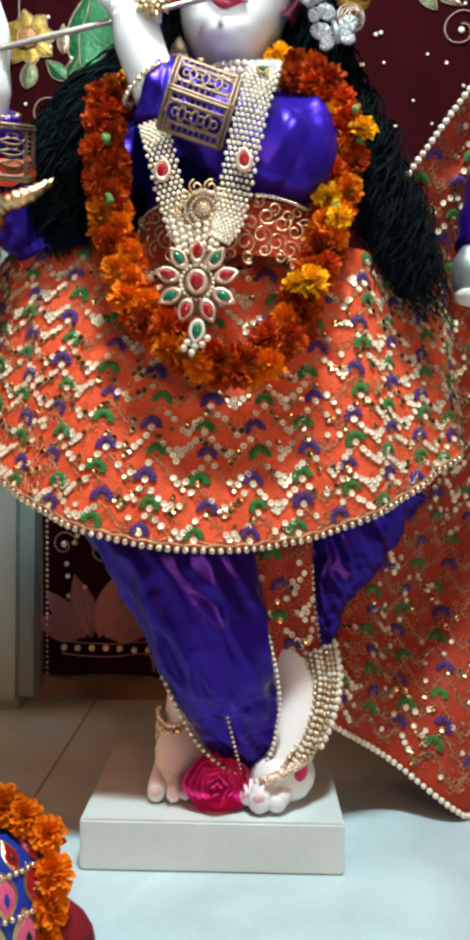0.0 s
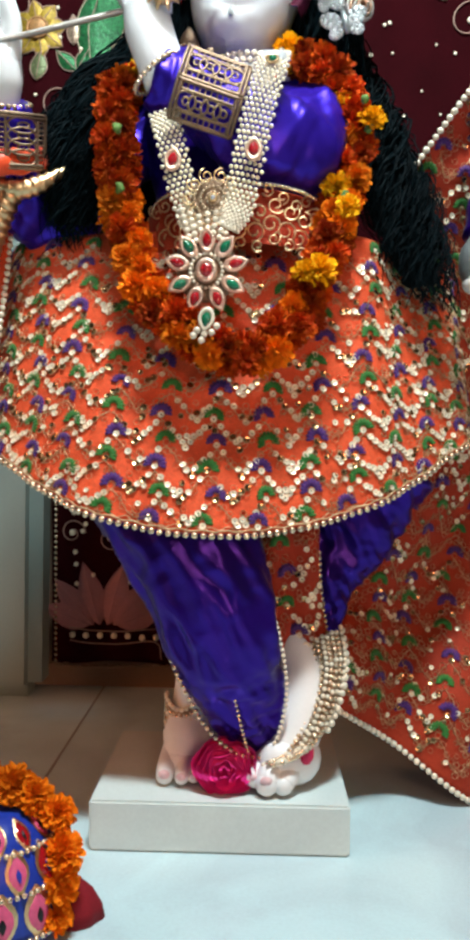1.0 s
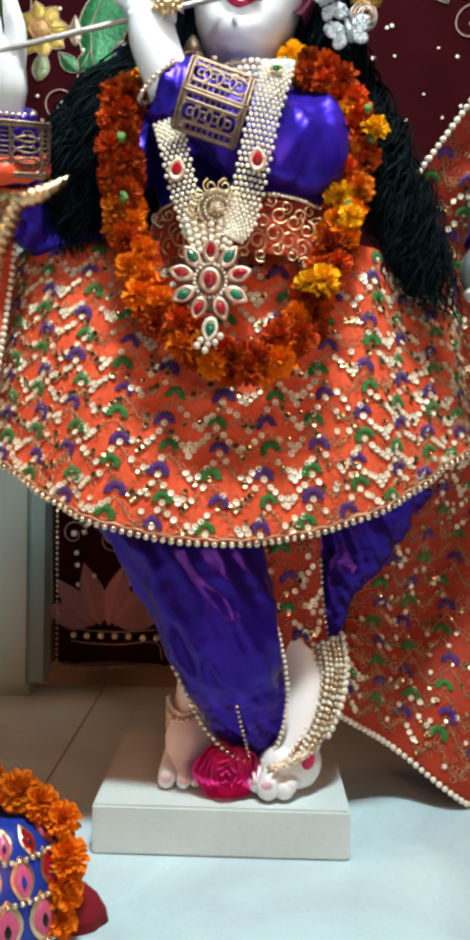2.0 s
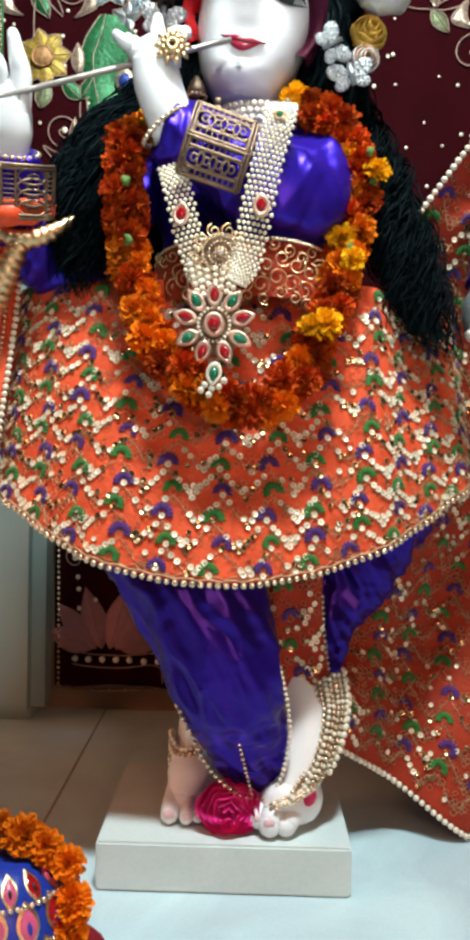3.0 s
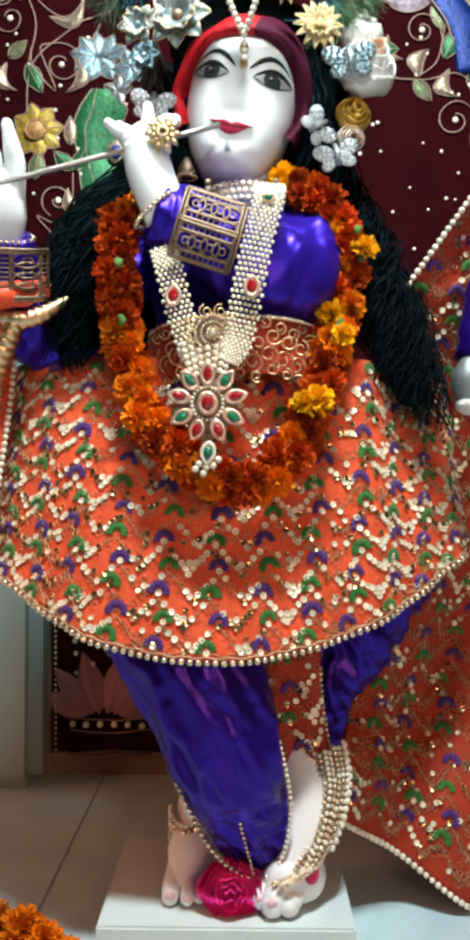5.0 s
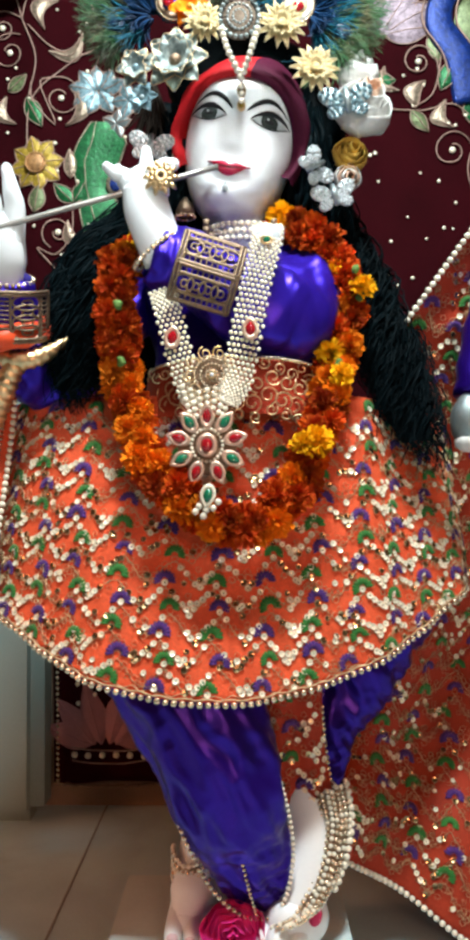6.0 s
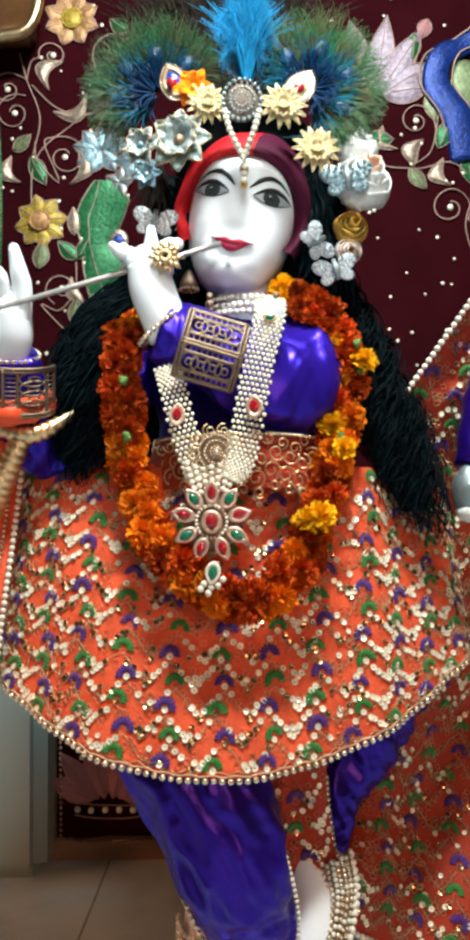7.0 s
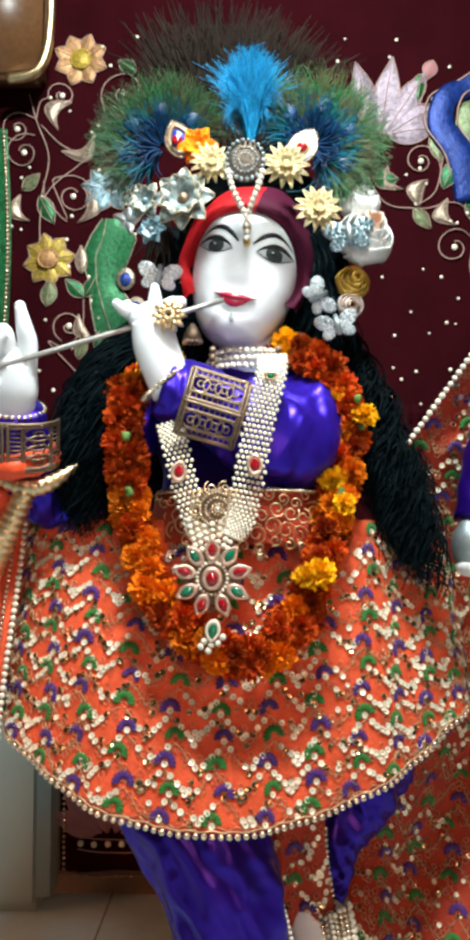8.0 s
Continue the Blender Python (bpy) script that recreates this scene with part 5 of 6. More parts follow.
# flute and finger ring
flute = thing("flute", "slim dull silver flute held to the lips", "flute")
bm = bmesh.new()
tube(bm, [V(-0.011, -0.094, 1.055).lerp(V(-0.345, -0.150, 0.942), i / 10) for i in range(11)], 0.0036, 12)
part("tube", bm, M_FLUTE, flute)
bm = bmesh.new()
for f in (0.31,):
    p = V(-0.011, -0.094, 1.055).lerp(V(-0.345, -0.150, 0.942), f)
    d = V(-0.345, -0.058, -0.104).normalized() * 0.004
    tube(bm, [p - d, p + d], 0.0044, 12)
part("band", bm, M_SILVER, flute)
ring = thing("finger_ring", "large gold flower-shaped finger ring", "ring")
rc = V(-0.078, -0.146, 1.022)
for k in range(3):
    for i in range(10):
        a = 2 * math.pi * i / 10 + 0.3 * k
        r = 0.006 + 0.006 * k
        bm = bmesh.new()
        tube(bm, spline([rc + V(r * 0.5 * math.cos(a), -0.004 + 0.002 * k, r * 0.5 * math.sin(a)), rc + V(r * math.cos(a), -0.006 + 0.002 * k, r * math.sin(a)), rc + V((r + 0.005) * math.cos(a), 0.002 * k - 0.001, (r + 0.005) * math.sin(a))], 6), lambda t: 0.0032 * math.sin(math.pi * (0.15 + 0.8 * t)), 6, 0.5)
        part("petal", bm, M_GOLD, ring)
bm = bmesh.new()
ball(bm, rc + V(0, 0.006, 0), 0.014, 0.007, 0.014)
part("base", bm, M_GOLD_D, ring)

# anklets
anklet = thing("pearl_anklet", "net of pearls and gold beads over the raised foot", "anklet", group="anklets")
foot_mid = spline([(0.124, -0.060, 0.250), (0.130, -0.066, 0.205), (0.117, -0.086, 0.155), (0.092, -0.108, 0.118), (0.068, -0.118, 0.108)], 26)
for i, p in enumerate(foot_mid):
    n = 8
    for k in range(n):
        f = (k - 3.5) / 3.5
        w = 0.022 - 0.002 * i / 26
        me_ = PEARL_ME if k in (0, 3, 7) or i % 5 == 0 else BEAD_ME
        share("pearl", me_, anklet, Matrix.Translation(p + V(w * f + 0.006, 0.016 * f * f, 0.008 * f + (0.003 if k % 2 else 0))) @ Matrix.Scale(0.0032, 4))
string_of(anklet, [p + V(0.030, 0.018, 0.006) for p in foot_mid[:18]], 0.0048, PEARL_ME, 2.1)
bm = bmesh.new()
loft(bm, [[p + V((0.024 - 0.002 * i / 26) * f + 0.006, 0.003 + 0.016 * f * f, 0.008 * f) for f in (-1, -0.6, -0.2, 0.2, 0.6, 1)] for i, p in enumerate(foot_mid)], False)
bm.normal_update()
bmesh.ops.solidify(bm, geom=list(bm.faces), thickness=0.001)
part("woven_band", bm, M_GOLD_D, anklet, "antique gold woven band")
anklet2 = thing("bead_anklet", "gold bead anklet round the standing foot", "anklet", group="anklets")
for k in range(6):
    string_of(anklet2, [V(-0.042 + 0.036 * math.sin(a), 0.0 - 0.038 * math.cos(a), 0.150 - 0.009 * k + 0.006 * math.sin(3 * a)) for a in [-1.7 + 3.4 * i / 40 for i in range(41)]], 0.0034 if k < 3 else 0.0042, BEAD_ME if k % 2 else None, 2.2)

bm = bmesh.new()
loft(bm, [[V(-0.042 + r * math.sin(a), -1.05 * r * math.cos(a), z + 0.006 * math.sin(3 * a)) for a in [-1.7 + 3.4 * i / 40 for i in range(41)]] for r, z in ((0.0335, 0.152), (0.0345, 0.13), (0.0335, 0.108))], False)
bm.normal_update()
bmesh.ops.solidify(bm, geom=list(bm.faces), thickness=0.001)
part("woven_band", bm, M_GOLD_D, anklet2, "antique gold woven band")

# ---- headdress ----
turban = thing("turban", "red and plum silk turban band round the forehead", "turban")
for half, mt in ((0, M_TURBAN_R), (1, M_TURBAN_P)):
    bm = bmesh.new()
    rings = []
    span = [(math.pi * 0.48 if half == 0 else -0.5) + (math.pi * 0.72 if half == 0 else math.pi * 0.48 + 0.5) * k / 24 for k in range(25)]
    for grow, off in ((1.0, 0.0), (1.03, -0.007), (1.10, -0.009)):
        ring_ = []
        for a in span:
            x, z = 0.0735 * math.cos(a), -0.018 + 0.074 * math.sin(a)
            ring_.append(HEAD @ V(x * grow, face_y(x, z) - 0.001 + off, -0.018 + 0.074 * math.sin(a) * grow))
        rings.append(ring_)
    for y, rx, rz, cz in ((-0.050, 0.090, 0.104, -0.010), (-0.010, 0.094, 0.118, 0.0), (0.04, 0.096, 0.122, 0.0), (0.085, 0.08, 0.10, 0.0), (0.105, 0.03, 0.04, 0.0)):
        rings.append([HEAD @ V(rx * math.cos(a) * (1 + 0.02 * math.sin(9 * a + y * 60)), y, cz + rz * math.sin(a) * (1 + 0.02 * math.sin(7 * a + 90 * y))) for a in span])
    loft(bm, rings, False)
    bmesh.ops.recalc_face_normals(bm, faces=bm.faces)
    part("silk_wrap", bm, mt, turban)
# forehead jewel
jewel = thing("forehead_jewel", "round gold filigree crest with hanging pearl strings and red stone", "jewellery")
jc = V(0.018, -0.128, 1.228)
bm = bmesh.new()
ball(bm, jc, 0.026, 0.006, 0.028, 22, 10)
part("crest_plate", bm, M_GOLD_B, jewel)
for r, b in ((0.008, 0.002), (0.015, 0.0022), (0.024, 0.0032)):
    string_of(jewel, [jc + V(r * math.cos(a), -0.005, 1.08 * r * math.sin(a)) for a in [2 * math.pi * k / 50 for k in range(51)]], b, SILVER_ME, 2.2, "bead")
for s in (-1, 1):
    string_of(jewel, spline([jc + V(s * 0.022, -0.004, -0.016), jc + V(s * 0.014, -0.002, -0.042), jc + V(0.002, 0.012, -0.070)], 16), 0.0044, PEARL_ME, 1.7)
string_of(jewel, spline([jc + V(0.002, 0.012, -0.070), jc + V(0.002, 0.020, -0.088), jc + V(0.002, 0.022, -0.10)], 10), 0.0042, PEARL_ME, 2.0)
gem(jewel, "red_stone", V(0.020, -0.101, 1.150), 0.006, 0.010, 0, M_REDGEM, M_GOLD, 0.0, 0.005)
gem(jewel, "amber_drop", V(0.0195, -0.096, 1.133), 0.0055, 0.008, 0, M_GLITTER_Y, M_GOLD, 0.4)


def cloth_flower(name, label, c, r, mat, n, layers, heart, out=(0, -1, 0.1), width=0.34, group=""):
    """A fabric flower: pointed cupped petals in layers round a heart."""
    ob = thing(name, label, "flower", group=group)
    q = Vector(out).normalized().to_track_quat("Z", "Y").to_matrix()
    rnd = random.Random(int(r * 1e5) + n)
    for lay in range(layers):
        e = radians(8 + 26 * lay)
        for k in range(n):
            a = 2 * math.pi * (k + 0.5 * lay) / n + rnd.uniform(-0.06, 0.06)
            L = r * (1 - 0.2 * lay)
            bm = bmesh.new()
            rows = []
            for i in range(6):
                f = i / 5
                w = r * width * math.sin(math.pi * (0.12 + 0.83 * f) ** 0.9)
                lift = math.sin(e) * L * f + 0.10 * r * math.sin(math.pi * f)
                rows.append([Vector(c) + q @ (V(math.cos(a), math.sin(a), 0) * (L * f * math.cos(e)) + V(-math.sin(a), math.cos(a), 0) * w * s + V(0, 0, lift + 0.10 * r * s * s)) for s in (-1, -0.5, 0, 0.5, 1)])
            loft(bm, rows, False)
            bm.normal_update()
            bmesh.ops.solidify(bm, geom=list(bm.faces), thickness=0.0008)
            petal = part("petal", bm, mat, ob)
            if mat == M_TISSUE:
                bm = bmesh.new()
                tube(bm, [row[0] for row in rows] + [row[-1] for row in rows[::-1]], 0.0007, 5)
                part("wired_edge", bm, M_GOLD, petal)
    bm = bmesh.new()
    ball(bm, Vector(c) + q @ V(0, 0, r * 0.18), r * 0.2, r * 0.2, r * 0.2)
    part("flower_heart", bm, heart, ob)
    return ob


cloth_flower("silver_flower", "silver-grey fabric flower with pointed petals on the turban", (-0.062, -0.100, 1.186), 0.043, M_TISSUE, 8, 2, M_GOLD_D, (-0.2, -1, 0.1))
for c, r in (((-0.027, -0.104, 1.234), 0.029), ((0.070, -0.106, 1.228), 0.033), ((0.111, -0.118, 1.165), 0.032)):
    cloth_flower("cream_flower", "small cream many-petalled fabric flower on the headdress", c, r, M_CREAM, 14, 4, M_CREAM, (0.1, -1, 0.1), 0.17, "cream flowers")
cloth_flower("orange_flower", "small orange fabric flower on the headdress", (-0.046, -0.080, 1.268), 0.029, M_MARI_O, 6, 2, M_GLITTER_Y, (-0.1, -1, 0.1))
cloth_flower("silver_flower", "small silver fabric flower beside the temple", (-0.120, -0.05, 1.205), 0.028, M_TISSUE, 6, 2, M_GLITTER_T, (-0.2, -1, 0))
cloth_flower("silver_flower", "ice-blue fabric flower beside the temple", (-0.112, -0.05, 1.165), 0.022, M_GLITTER_T, 6, 2, M_SILVER, (-0.2, -1, 0))


def satin_rose(name, label, c, r, mats, axis, seed):
    """A rosebud of cupped satin petals, each layer wrapping the one inside."""
    ob = thing(name, label, "flower", group="satin roses")
    q = Vector(axis).normalized().to_track_quat("Z", "Y").to_matrix()
    rnd = random.Random(seed)
    for lay in range(4):
        n = (2, 3, 4, 4)[lay]
        R = r * (0.32 + 0.21 * lay)
        for k in range(n):
            a0 = 2 * math.pi * (k + 0.37 * lay) / n + rnd.uniform(-0.2, 0.2)
            span = 2 * math.pi / n * 1.35
            bm = bmesh.new()
            rows = []
            for j in range(8):
                v = j / 7
                row = []
                for i in range(12):
                    u = i / 11
                    a = a0 + span * (u - 0.5)
                    edge = math.sin(math.pi * u) ** 0.35
                    h = r * (-0.9 + (1.75 - 0.24 * lay) * v * (0.55 + 0.45 * edge))
                    rr = R * (0.35 + 0.75 * math.sin(math.pi * min(1.0, 0.15 + 0.62 * v))) + r * 0.16 * max(0.0, v - 0.78) * (1 + lay) + r * 0.03 * math.sin(4 * a + lay)
                    row.append(Vector(c) + q @ V(rr * math.cos(a), rr * math.sin(a), h))
                rows.append(row)
            loft(bm, rows, False)
            bm.normal_update()
            bmesh.ops.solidify(bm, geom=list(bm.faces), thickness=0.0009)
            part("petal", bm, mats[lay % len(mats)], ob)
    bm = bmesh.new()
    ball(bm, Vector(c) - q @ V(0, 0, r * 0.75), r * 0.35, r * 0.35, r * 0.3)
    part("calyx", bm, M_STEM, ob)


satin_rose("white_rose", "large white satin rose with a peach heart beside the head", (0.186, -0.035, 1.165), 0.040, (M_PEACH, M_WHITE, M_WHITE, M_WHITE), (0.25, -0.75, 0.45), 3)
satin_rose("white_rose", "white satin rosebud with pointed petals at the side of the head", (0.180, -0.012, 1.222), 0.028, (M_WHITE, M_WHITE), (-0.1, -0.35, 1), 5)
satin_rose("mustard_rose", "small mustard satin rose at the side of the head", (0.168, -0.032, 1.098), 0.023, (M_MUSTARD,), (0.2, -1, 0.2), 7)
satin_rose("peach_rose", "small peach satin rose at the side of the head", (0.164, -0.032, 1.064), 0.018, (M_PEACH, M_WHITE), (0.1, -1, -0.2), 9)


def butterfly(c, r, turn, mat, label):
    """A stone-set clip: four wings and a body."""
    ob = thing("butterfly_clip", label, "hair clip", group="butterfly clips")
    m = Matrix.Translation(c) @ pose(0, 0, 0, 0, turn, 0)
    for s in (-1, 1):
        for ax, az, rr in ((0.55, 0.26, 0.50), (0.42, -0.26, 0.38)):
            bm = bmesh.new()
            ball(bm, m @ V(s * r * ax, 0.0, r * az), r * rr, 0.0016, r * rr * 0.72, 14, 8, 0, pose(0, 0, 0, 0, turn - s * 28 * (1 if az > 0 else -1), 0))
            w = part("wing", bm, M_SILVER, ob)
            for k in range(14):
                a = 2 * math.pi * k / 9 if k < 9 else 2 * math.pi * k / 5
                f = 0.78 if k < 9 else 0.36
                p = m @ (V(s * r * ax, -0.002, r * az) + pose(0, 0, 0, 0, -s * 28 * (1 if az > 0 else -1), 0) @ V(r * rr * f * math.cos(a), 0, r * rr * 0.72 * f * math.sin(a)))
                share("rhinestone", STONE_ME[mat], w, Matrix.Translation(p) @ Matrix.Scale(r * rr * 0.19, 4))
    bm = bmesh.new()
    tube(bm, [m @ V(0, -0.004, -0.45 * r), m @ V(0, -0.007, 0.0), m @ V(0, -0.004, 0.5 * r)], lambda t: 0.10 * r + 0.05 * r * math.sin(3.1 * t), 8)
    part("body", bm, M_SILVER, ob)


STONE_ME = {}
for key, mt in (("s", M_CLEAR), ("b", M_GLITTER_T)):
    bm = bmesh.new()
    bmesh.ops.create_icosphere(bm, subdivisions=1, radius=1)
    STONE_ME[key] = mesh_of(bm, "rhinestone", mt, False)
butterfly((-0.102, -0.050, 1.100), 0.031, 8, "s", "silver rhinestone butterfly clip in the dark hair")
butterfly((0.158, -0.066, 1.150), 0.036, -8, "b", "ice-blue rhinestone butterfly clip in the dark hair")
butterfly((0.116, -0.055, 1.068), 0.028, 62, "s", "silver rhinestone butterfly clip in the dark hair")
butterfly((0.142, -0.058, 1.028), 0.030, -14, "s", "silver rhinestone butterfly clip in the dark hair")


def barbs(name, owner, c, n, r0, r1, a0, a1, mat, seed, width=0.0016, droop=0.2, depth=0.02):
    """A tuft of fine curved feather barbs."""
    rnd = random.Random(seed)
    bm = bmesh.new()
    for _ in range(n):
        a = rnd.uniform(a0, a1)
        L = rnd.uniform(0.7, 1.05) * (r1 - r0)
        s = rnd.uniform(0, 0.6) * r0
        yy = rnd.uniform(-depth, depth)
        bend = rnd.gauss(0, droop)
        pts = []
        for i in range(6):
            f = i / 5
            aa = a + bend * f * f
            rr = r0 - s + (L + s) * f
            pts.append(Vector(c) + V(rr * math.cos(aa), yy * (0.4 + f) - 0.01 * f, rr * math.sin(aa)))
        w = width * rnd.uniform(0.6, 1.4)
        tube(bm, pts, lambda t: w * (1 - 0.75 * t), 4, 0.5, False)
    return tagged(part(name, bm, mat, owner), kind="stuff")


def peacock_fan(c, r, a0, a1, seed, label):
    ob = thing("peacock_plume", label, "feather", group="peacock plumes")
    barbs("outer_barb", ob, c, 1100, r * 0.40, r, a0, a1, M_PEACOCK_G, seed, 0.0010, 0.25, 0.024)
    barbs("middle_barb", ob, c, 420, r * 0.22, r * 0.66, a0 - 0.3, a1 + 0.3, M_PEACOCK_T, seed + 1, 0.0014, 0.3, 0.020)
    barbs("inner_barb", ob, (c[0], c[1] - 0.012, c[2]), 240, r * 0.12, r * 0.40, a0 - 0.3, a1 + 0.3, M_PEACOCK_B, seed + 2, 0.0020, 0.3, 0.014)
    for k in range(4):
        a = a0 + (a1 - a0) * (k + 0.5) / 4
        bm = bmesh.new()
        ball(bm, Vector(c) + V(r * 0.5 * math.cos(a), -0.020, r * 0.5 * math.sin(a)), r * 0.10, 0.003, r * 0.12, 12, 8, 0, pose(0, 0, 0, 0, 90 - math.degrees(a), 0))
        part("feather_eye", bm, M_PEACOCK_B, ob)
    return ob


peacock_fan((-0.100, -0.012, 1.295), 0.108, 0.3, 3.9, 40, "round peacock feather fan with blue eyes on the headdress")
peacock_fan((0.112, -0.015, 1.295), 0.112, -1.1, 2.7, 44, "round peacock feather fan with blue eyes on the headdress")
plume = thing("blue_plume", "fluffy sky-blue feather plume standing on the headdress", "feather")
barbs("barb", plume, (0.024, -0.03, 1.275), 700, 0.02, 0.135, 1.36, 1.78, M_PLUME, 50, 0.0010, 0.2, 0.028)
for k, (x, z, n) in enumerate(((0.020, 1.33, 420), (0.035, 1.35, 380), (0.015, 1.37, 380), (0.026, 1.39, 300))):
    barbs("barb", plume, (x, -0.035, z), n, 0.004, 0.036, 0.2, 2.94, M_PLUME, 60 + k, 0.0008, 0.7, 0.02)
fibre = thing("dry_fibre_tuft", "brown dry fibre tuft behind the feathers", "feather")
barbs("fibre", fibre, (0.0, 0.06, 1.20), 1000, 0.12, 0.32, 1.15, 2.0, M_HAIRB, 52, 0.0018, 0.12, 0.012)
barbs("fibre", fibre, (-0.03, 0.10, 1.30), 400, 0.05, 0.28, 1.0, 2.1, M_HAIRB, 54, 0.0022, 0.1, 0.012)
barbs("fibre", fibre, (-0.105, 0.02, 1.22), 90, 0.0, 0.09, 4.3, 5.1, M_HAIRB, 53, 0.0022, 0.1, 0.01)


def eye_badge(c, turn, mat, rim, label):
    ob = thing("almond_badge", label, "ornament", group="almond badges")
    gem(ob, "enamel_centre", Vector(c), 0.018, 0.025, turn, mat, rim, 0.45, 0.006)
    string_of(ob, [Vector(c) + pose(0, 0, 0, 0, turn, 0) @ V(0.0185 * math.sin(a) * (1 - 0.4 * max(0.0, math.cos(a)) ** 1.5), -0.003, 0.026 * math.cos(a)) for a in [2 * math.pi * k / 40 for k in range(41)]], 0.0019, BEAD_ME, 2.3, "bead")
    bm = bmesh.new()
    ball(bm, Vector(c) + V(-0.002, -0.010, -0.004), 0.0075, 0.003, 0.007)
    part("dot", bm, M_REDGEM, ob)


eye_badge((0.095, -0.092, 1.262), 35, M_CREAM, M_WHITE, "white almond-shaped badge with red dot")
eye_badge((-0.074, -0.066, 1.286), -20, M_COBALT, M_GOLD_D, "antique gold beaded almond-shaped badge with red dot")
string_of(turban, [HEAD @ V(-0.085, -0.03, -0.01 - 0.008 * k) for k in range(6)], 0.003, BEAD_ME, 2.4, "bead")

# ---- things at the edges ----
offering = thing("decorated_pot", "enamelled round pot with blue, pink and gold petals beside the slab", "pot")
pcx, pcy, pr = -0.228, -0.285, 0.083


def pot_at(a, f, h=0.0):
    r = (pr + h) * math.cos(f * 1.35) ** 0.75
    return V(pcx + r * math.sin(a), pcy - r * math.cos(a), 0.012 + 0.112 * math.sin(f * 1.45))


bm = bmesh.new()
loft(bm, [[pot_at(2 * math.pi * k / 48, f / 12) for k in range(48)] for f in range(13)], True, True)
box(bm, (pcx - 0.06, pcy - 0.06, 0.0), (pcx + 0.06, pcy + 0.06, 0.016), 0.004)
part("body", bm, M_COBALT, offering)
for row in range(3):
    n = 14
    for k in range(n):
        a = 2 * math.pi * (k + 0.5 * row) / n
        f0, f1 = 0.05 + 0.27 * row, 0.05 + 0.27 * row + 0.30
        for mt, kx, h in ((M_GOLD, 1.0, 0.002), (M_PINK if (row + k) % 3 else M_REDGEM, 0.74, 0.004), (M_COBALT if row % 2 else M_BLACK, 0.28, 0.006)):
            bm = bmesh.new()
            fc = (f0 + f1) / 2 - 0.04 * (1 - kx)
            loft(bm, [[pot_at(a + 0.19 * kx * s * math.sin(math.pi * (0.1 + 0.88 * i / 6)) * (1 - 0.1 * row), fc + (f1 - f0) * kx * (i / 6 - 0.5), h * (1.0 if abs(s) < 1 else 0.4)) for s in (-1, -0.5, 0, 0.5, 1)] for i in range(7)], False)
            part("enamel_petal", bm, mt, offering)
    string_of(offering, [pot_at(2 * math.pi * k / 60, 0.04 + 0.27 * row, 0.003) for k in range(61)], 0.003, BEAD_ME, 2.4, "bead")
small = thing("marigold_string", "string of orange marigolds laid over the pot", "garland")
rnd = random.Random(77)
for p in ((-0.232, -0.28, 0.146), (-0.206, -0.285, 0.142), (-0.181, -0.288, 0.133), (-0.157, -0.292, 0.118), (-0.148, -0.305, 0.084), (-0.150, -0.312, 0.058), (-0.152, -0.318, 0.028), (-0.262, -0.275, 0.145)):
    put_flower(small, "o", V(*p), (0.5, -0.6, 0.6), rnd, 0.92)
    put_flower(small, "o", V(*p) + V(-0.004, 0.012, -0.006), (0.3, 0.3, 0.6), rnd, 0.85)

bm = bmesh.new()
loft(bm, [[V(-0.150 + r * math.cos(a) * (1 + 0.08 * math.sin(5 * a)), -0.275 + 0.7 * r * math.sin(a), z) for a in [2 * math.pi * k / 30 for k in range(30)]] for r, z in ((0.036, 0.001), (0.034, 0.015), (0.026, 0.03), (0.015, 0.040), (0.004, 0.043))], True, True)
bmesh.ops.recalc_face_normals(bm, faces=bm.faces)
wavy(bm, 0.006, (40, 40, 40))
tagged(part("folded_cloth", bm, M_MAROON), "small folded dark red cloth beside the pot", "cloth")

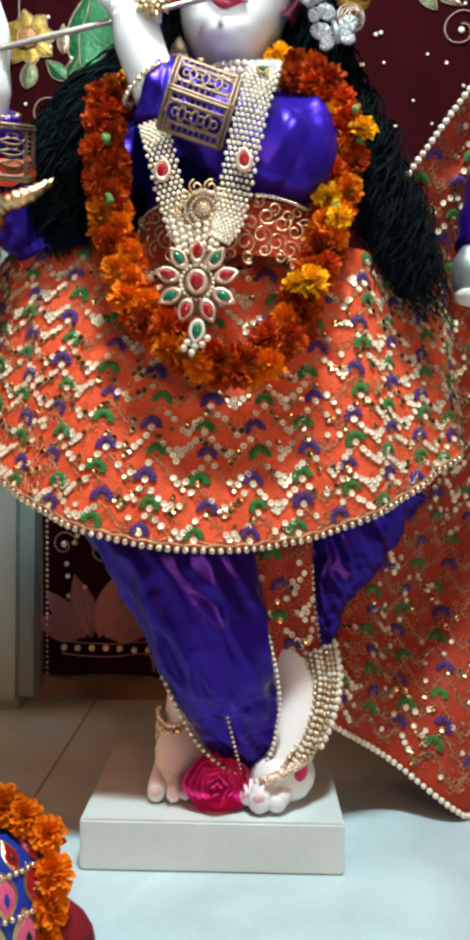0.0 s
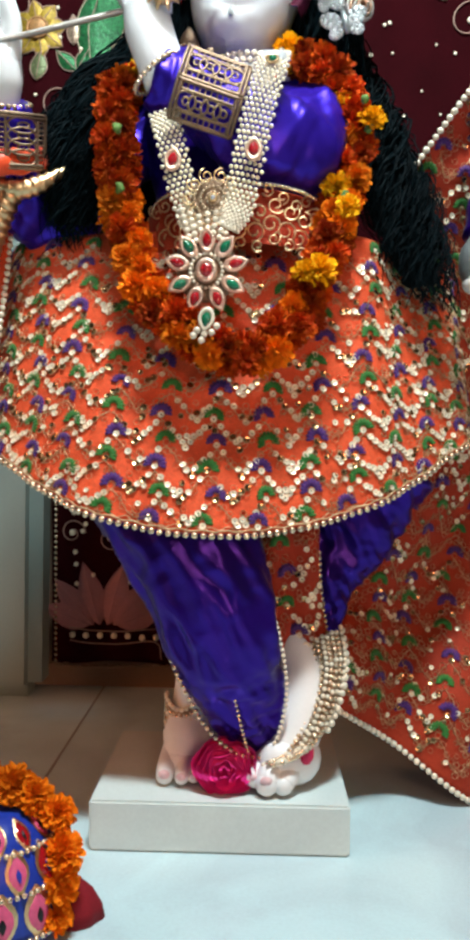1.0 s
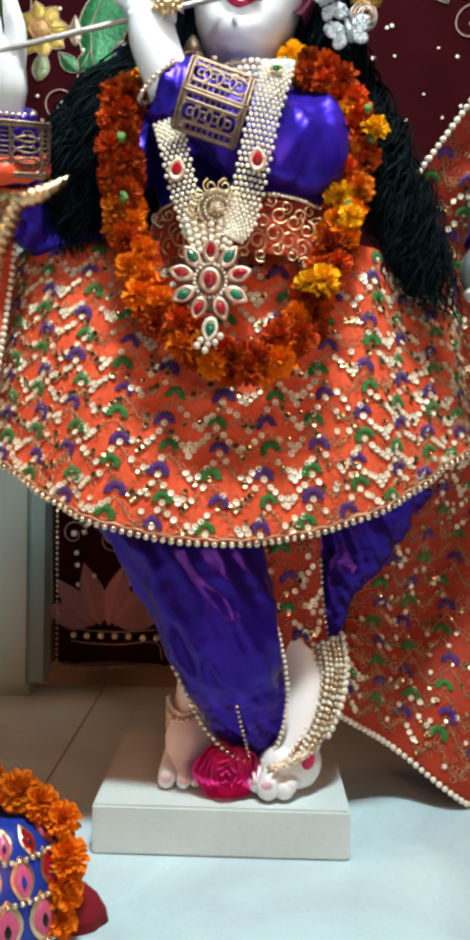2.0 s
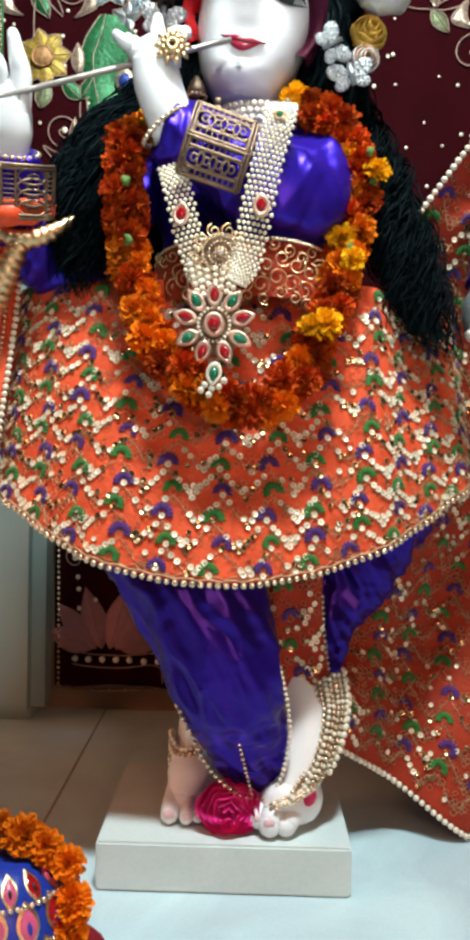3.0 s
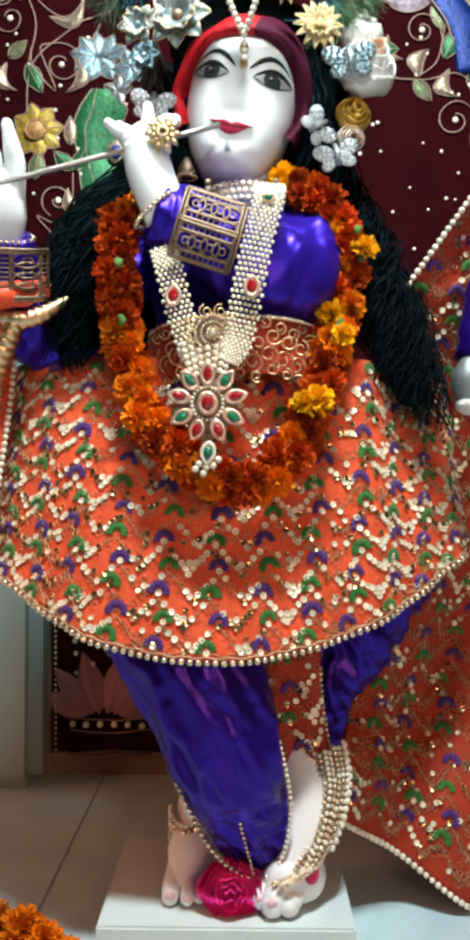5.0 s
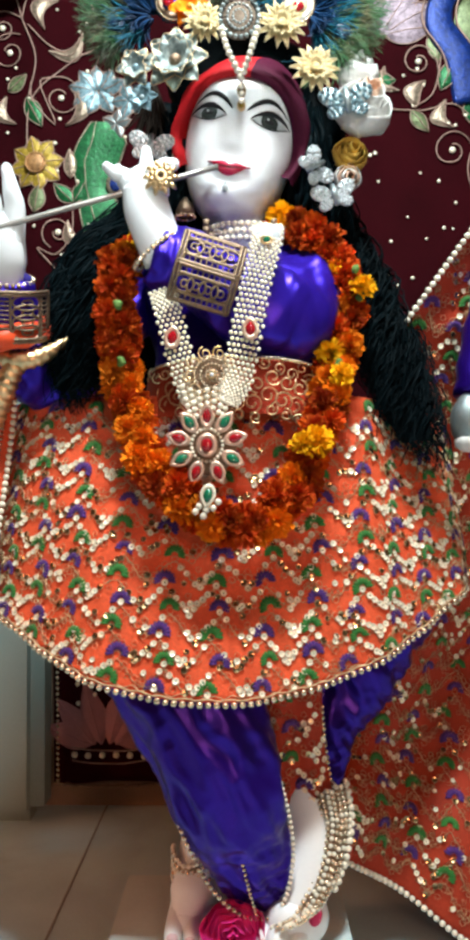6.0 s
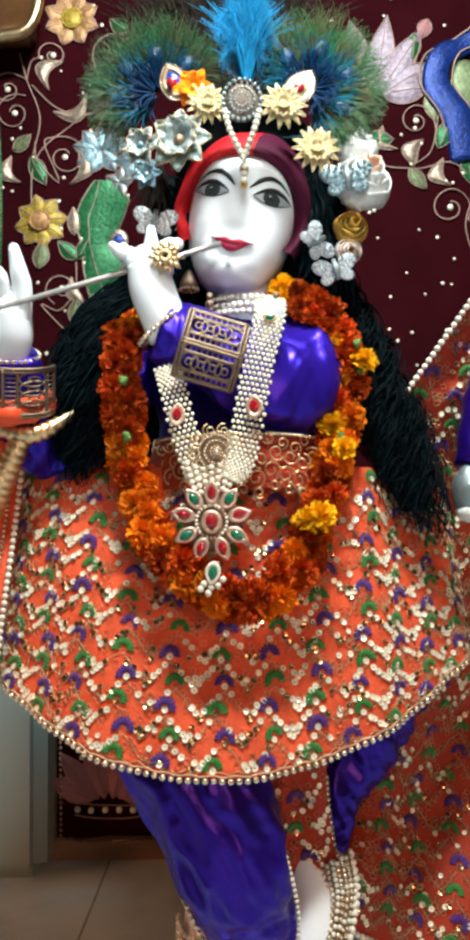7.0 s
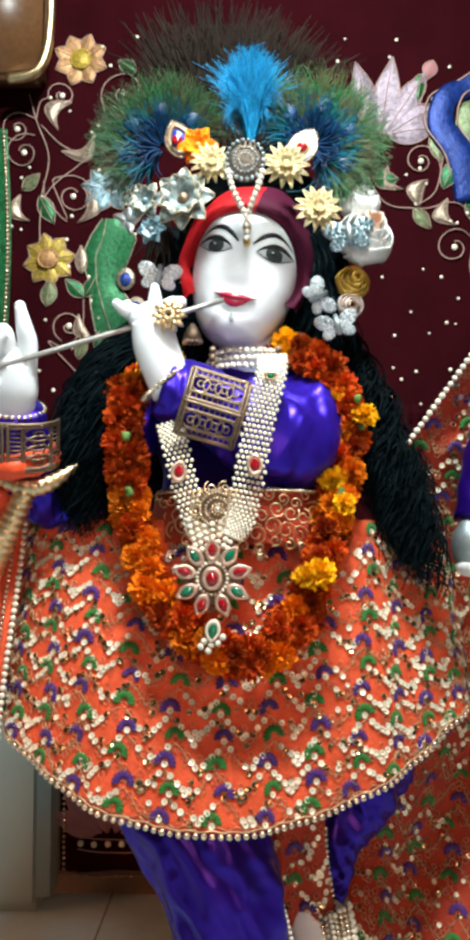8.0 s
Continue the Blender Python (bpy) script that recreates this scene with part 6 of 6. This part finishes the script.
# neighbouring statue's fist with its sleeve, at the cloak
neighbour = thing("neighbour_sleeve", "dark violet sleeve with silver ball-shaped hand guard", "sleeve")
bm = bmesh.new()
tube(bm, spline([(0.375, 0.0, 0.93), (0.352, -0.02, 0.87), (0.330, -0.04, 0.80), (0.321, -0.05, 0.765)], 20), lambda t: 0.032 - 0.010 * t, 16)
wavy(bm, 0.006, (40, 40, 40))
part("sleeve", bm, M_SATIN_D, neighbour)
bm = bmesh.new()
ball(bm, V(0.318, -0.055, 0.730), 0.026, 0.024, 0.038, 18, 12)
wavy(bm, 0.003, (60, 60, 60))
part("hand_guard", bm, M_SILVER, neighbour)
bm = bmesh.new()
ball(bm, V(0.318, -0.056, 0.704), 0.022, 0.020, 0.015, 16, 10)
part("white_cap", bm, M_WHITE, neighbour)

# carved frame corner and green braided strip at the side
frame_ob = thing("wooden_frame", "brown varnished wooden frame with gilded inner edge", "frame")
bm = bmesh.new()
tube(bm, spline([(-0.47, 0.44, 1.655), (-0.42, 0.44, 1.665), (-0.395, 0.44, 1.70), (-0.385, 0.44, 1.78), (-0.385, 0.44, 1.95)], 30), 0.011, 10)
part("gilt_edge", bm, M_GOLD, frame_ob)
bm = bmesh.new()
box(bm, (-0.62, 0.44, 1.665), (-0.405, 0.505, 2.0), 0.01)
part("board", bm, M_WOOD, frame_ob)
strip = thing("green_braid_strip", "dark green sequinned strip hanging at the side", "drape")
bm = bmesh.new()
sheet(bm, lambda u, v: V(-0.475 - 0.08 * u + 0.012 * math.sin(3 * v), 0.46 + 0.006 * math.sin(30 * u), 1.56 - 0.5 * v), 0, 1, 10, 0, 1, 24, 0.004)
part("cloth", bm, M_GLITTER_G, strip)
for k in range(3):
    string_of(strip, [V(-0.48 - 0.022 * k + 0.012 * math.sin(3 * v / 60), 0.452, 1.55 - 0.48 * v / 60) for v in range(61)], 0.004, BEAD_ME, 2.3, "bead")

chin = thing("chin_jewel", "small clear drop-shaped stone on the chin", "jewellery")
gem(chin, "clear_stone", HEAD @ V(0.001, face_y(0, -0.094) - 0.001, -0.094), 0.004, 0.0065, 0, M_CLEAR, M_SILVER, 0.5, 0.003)
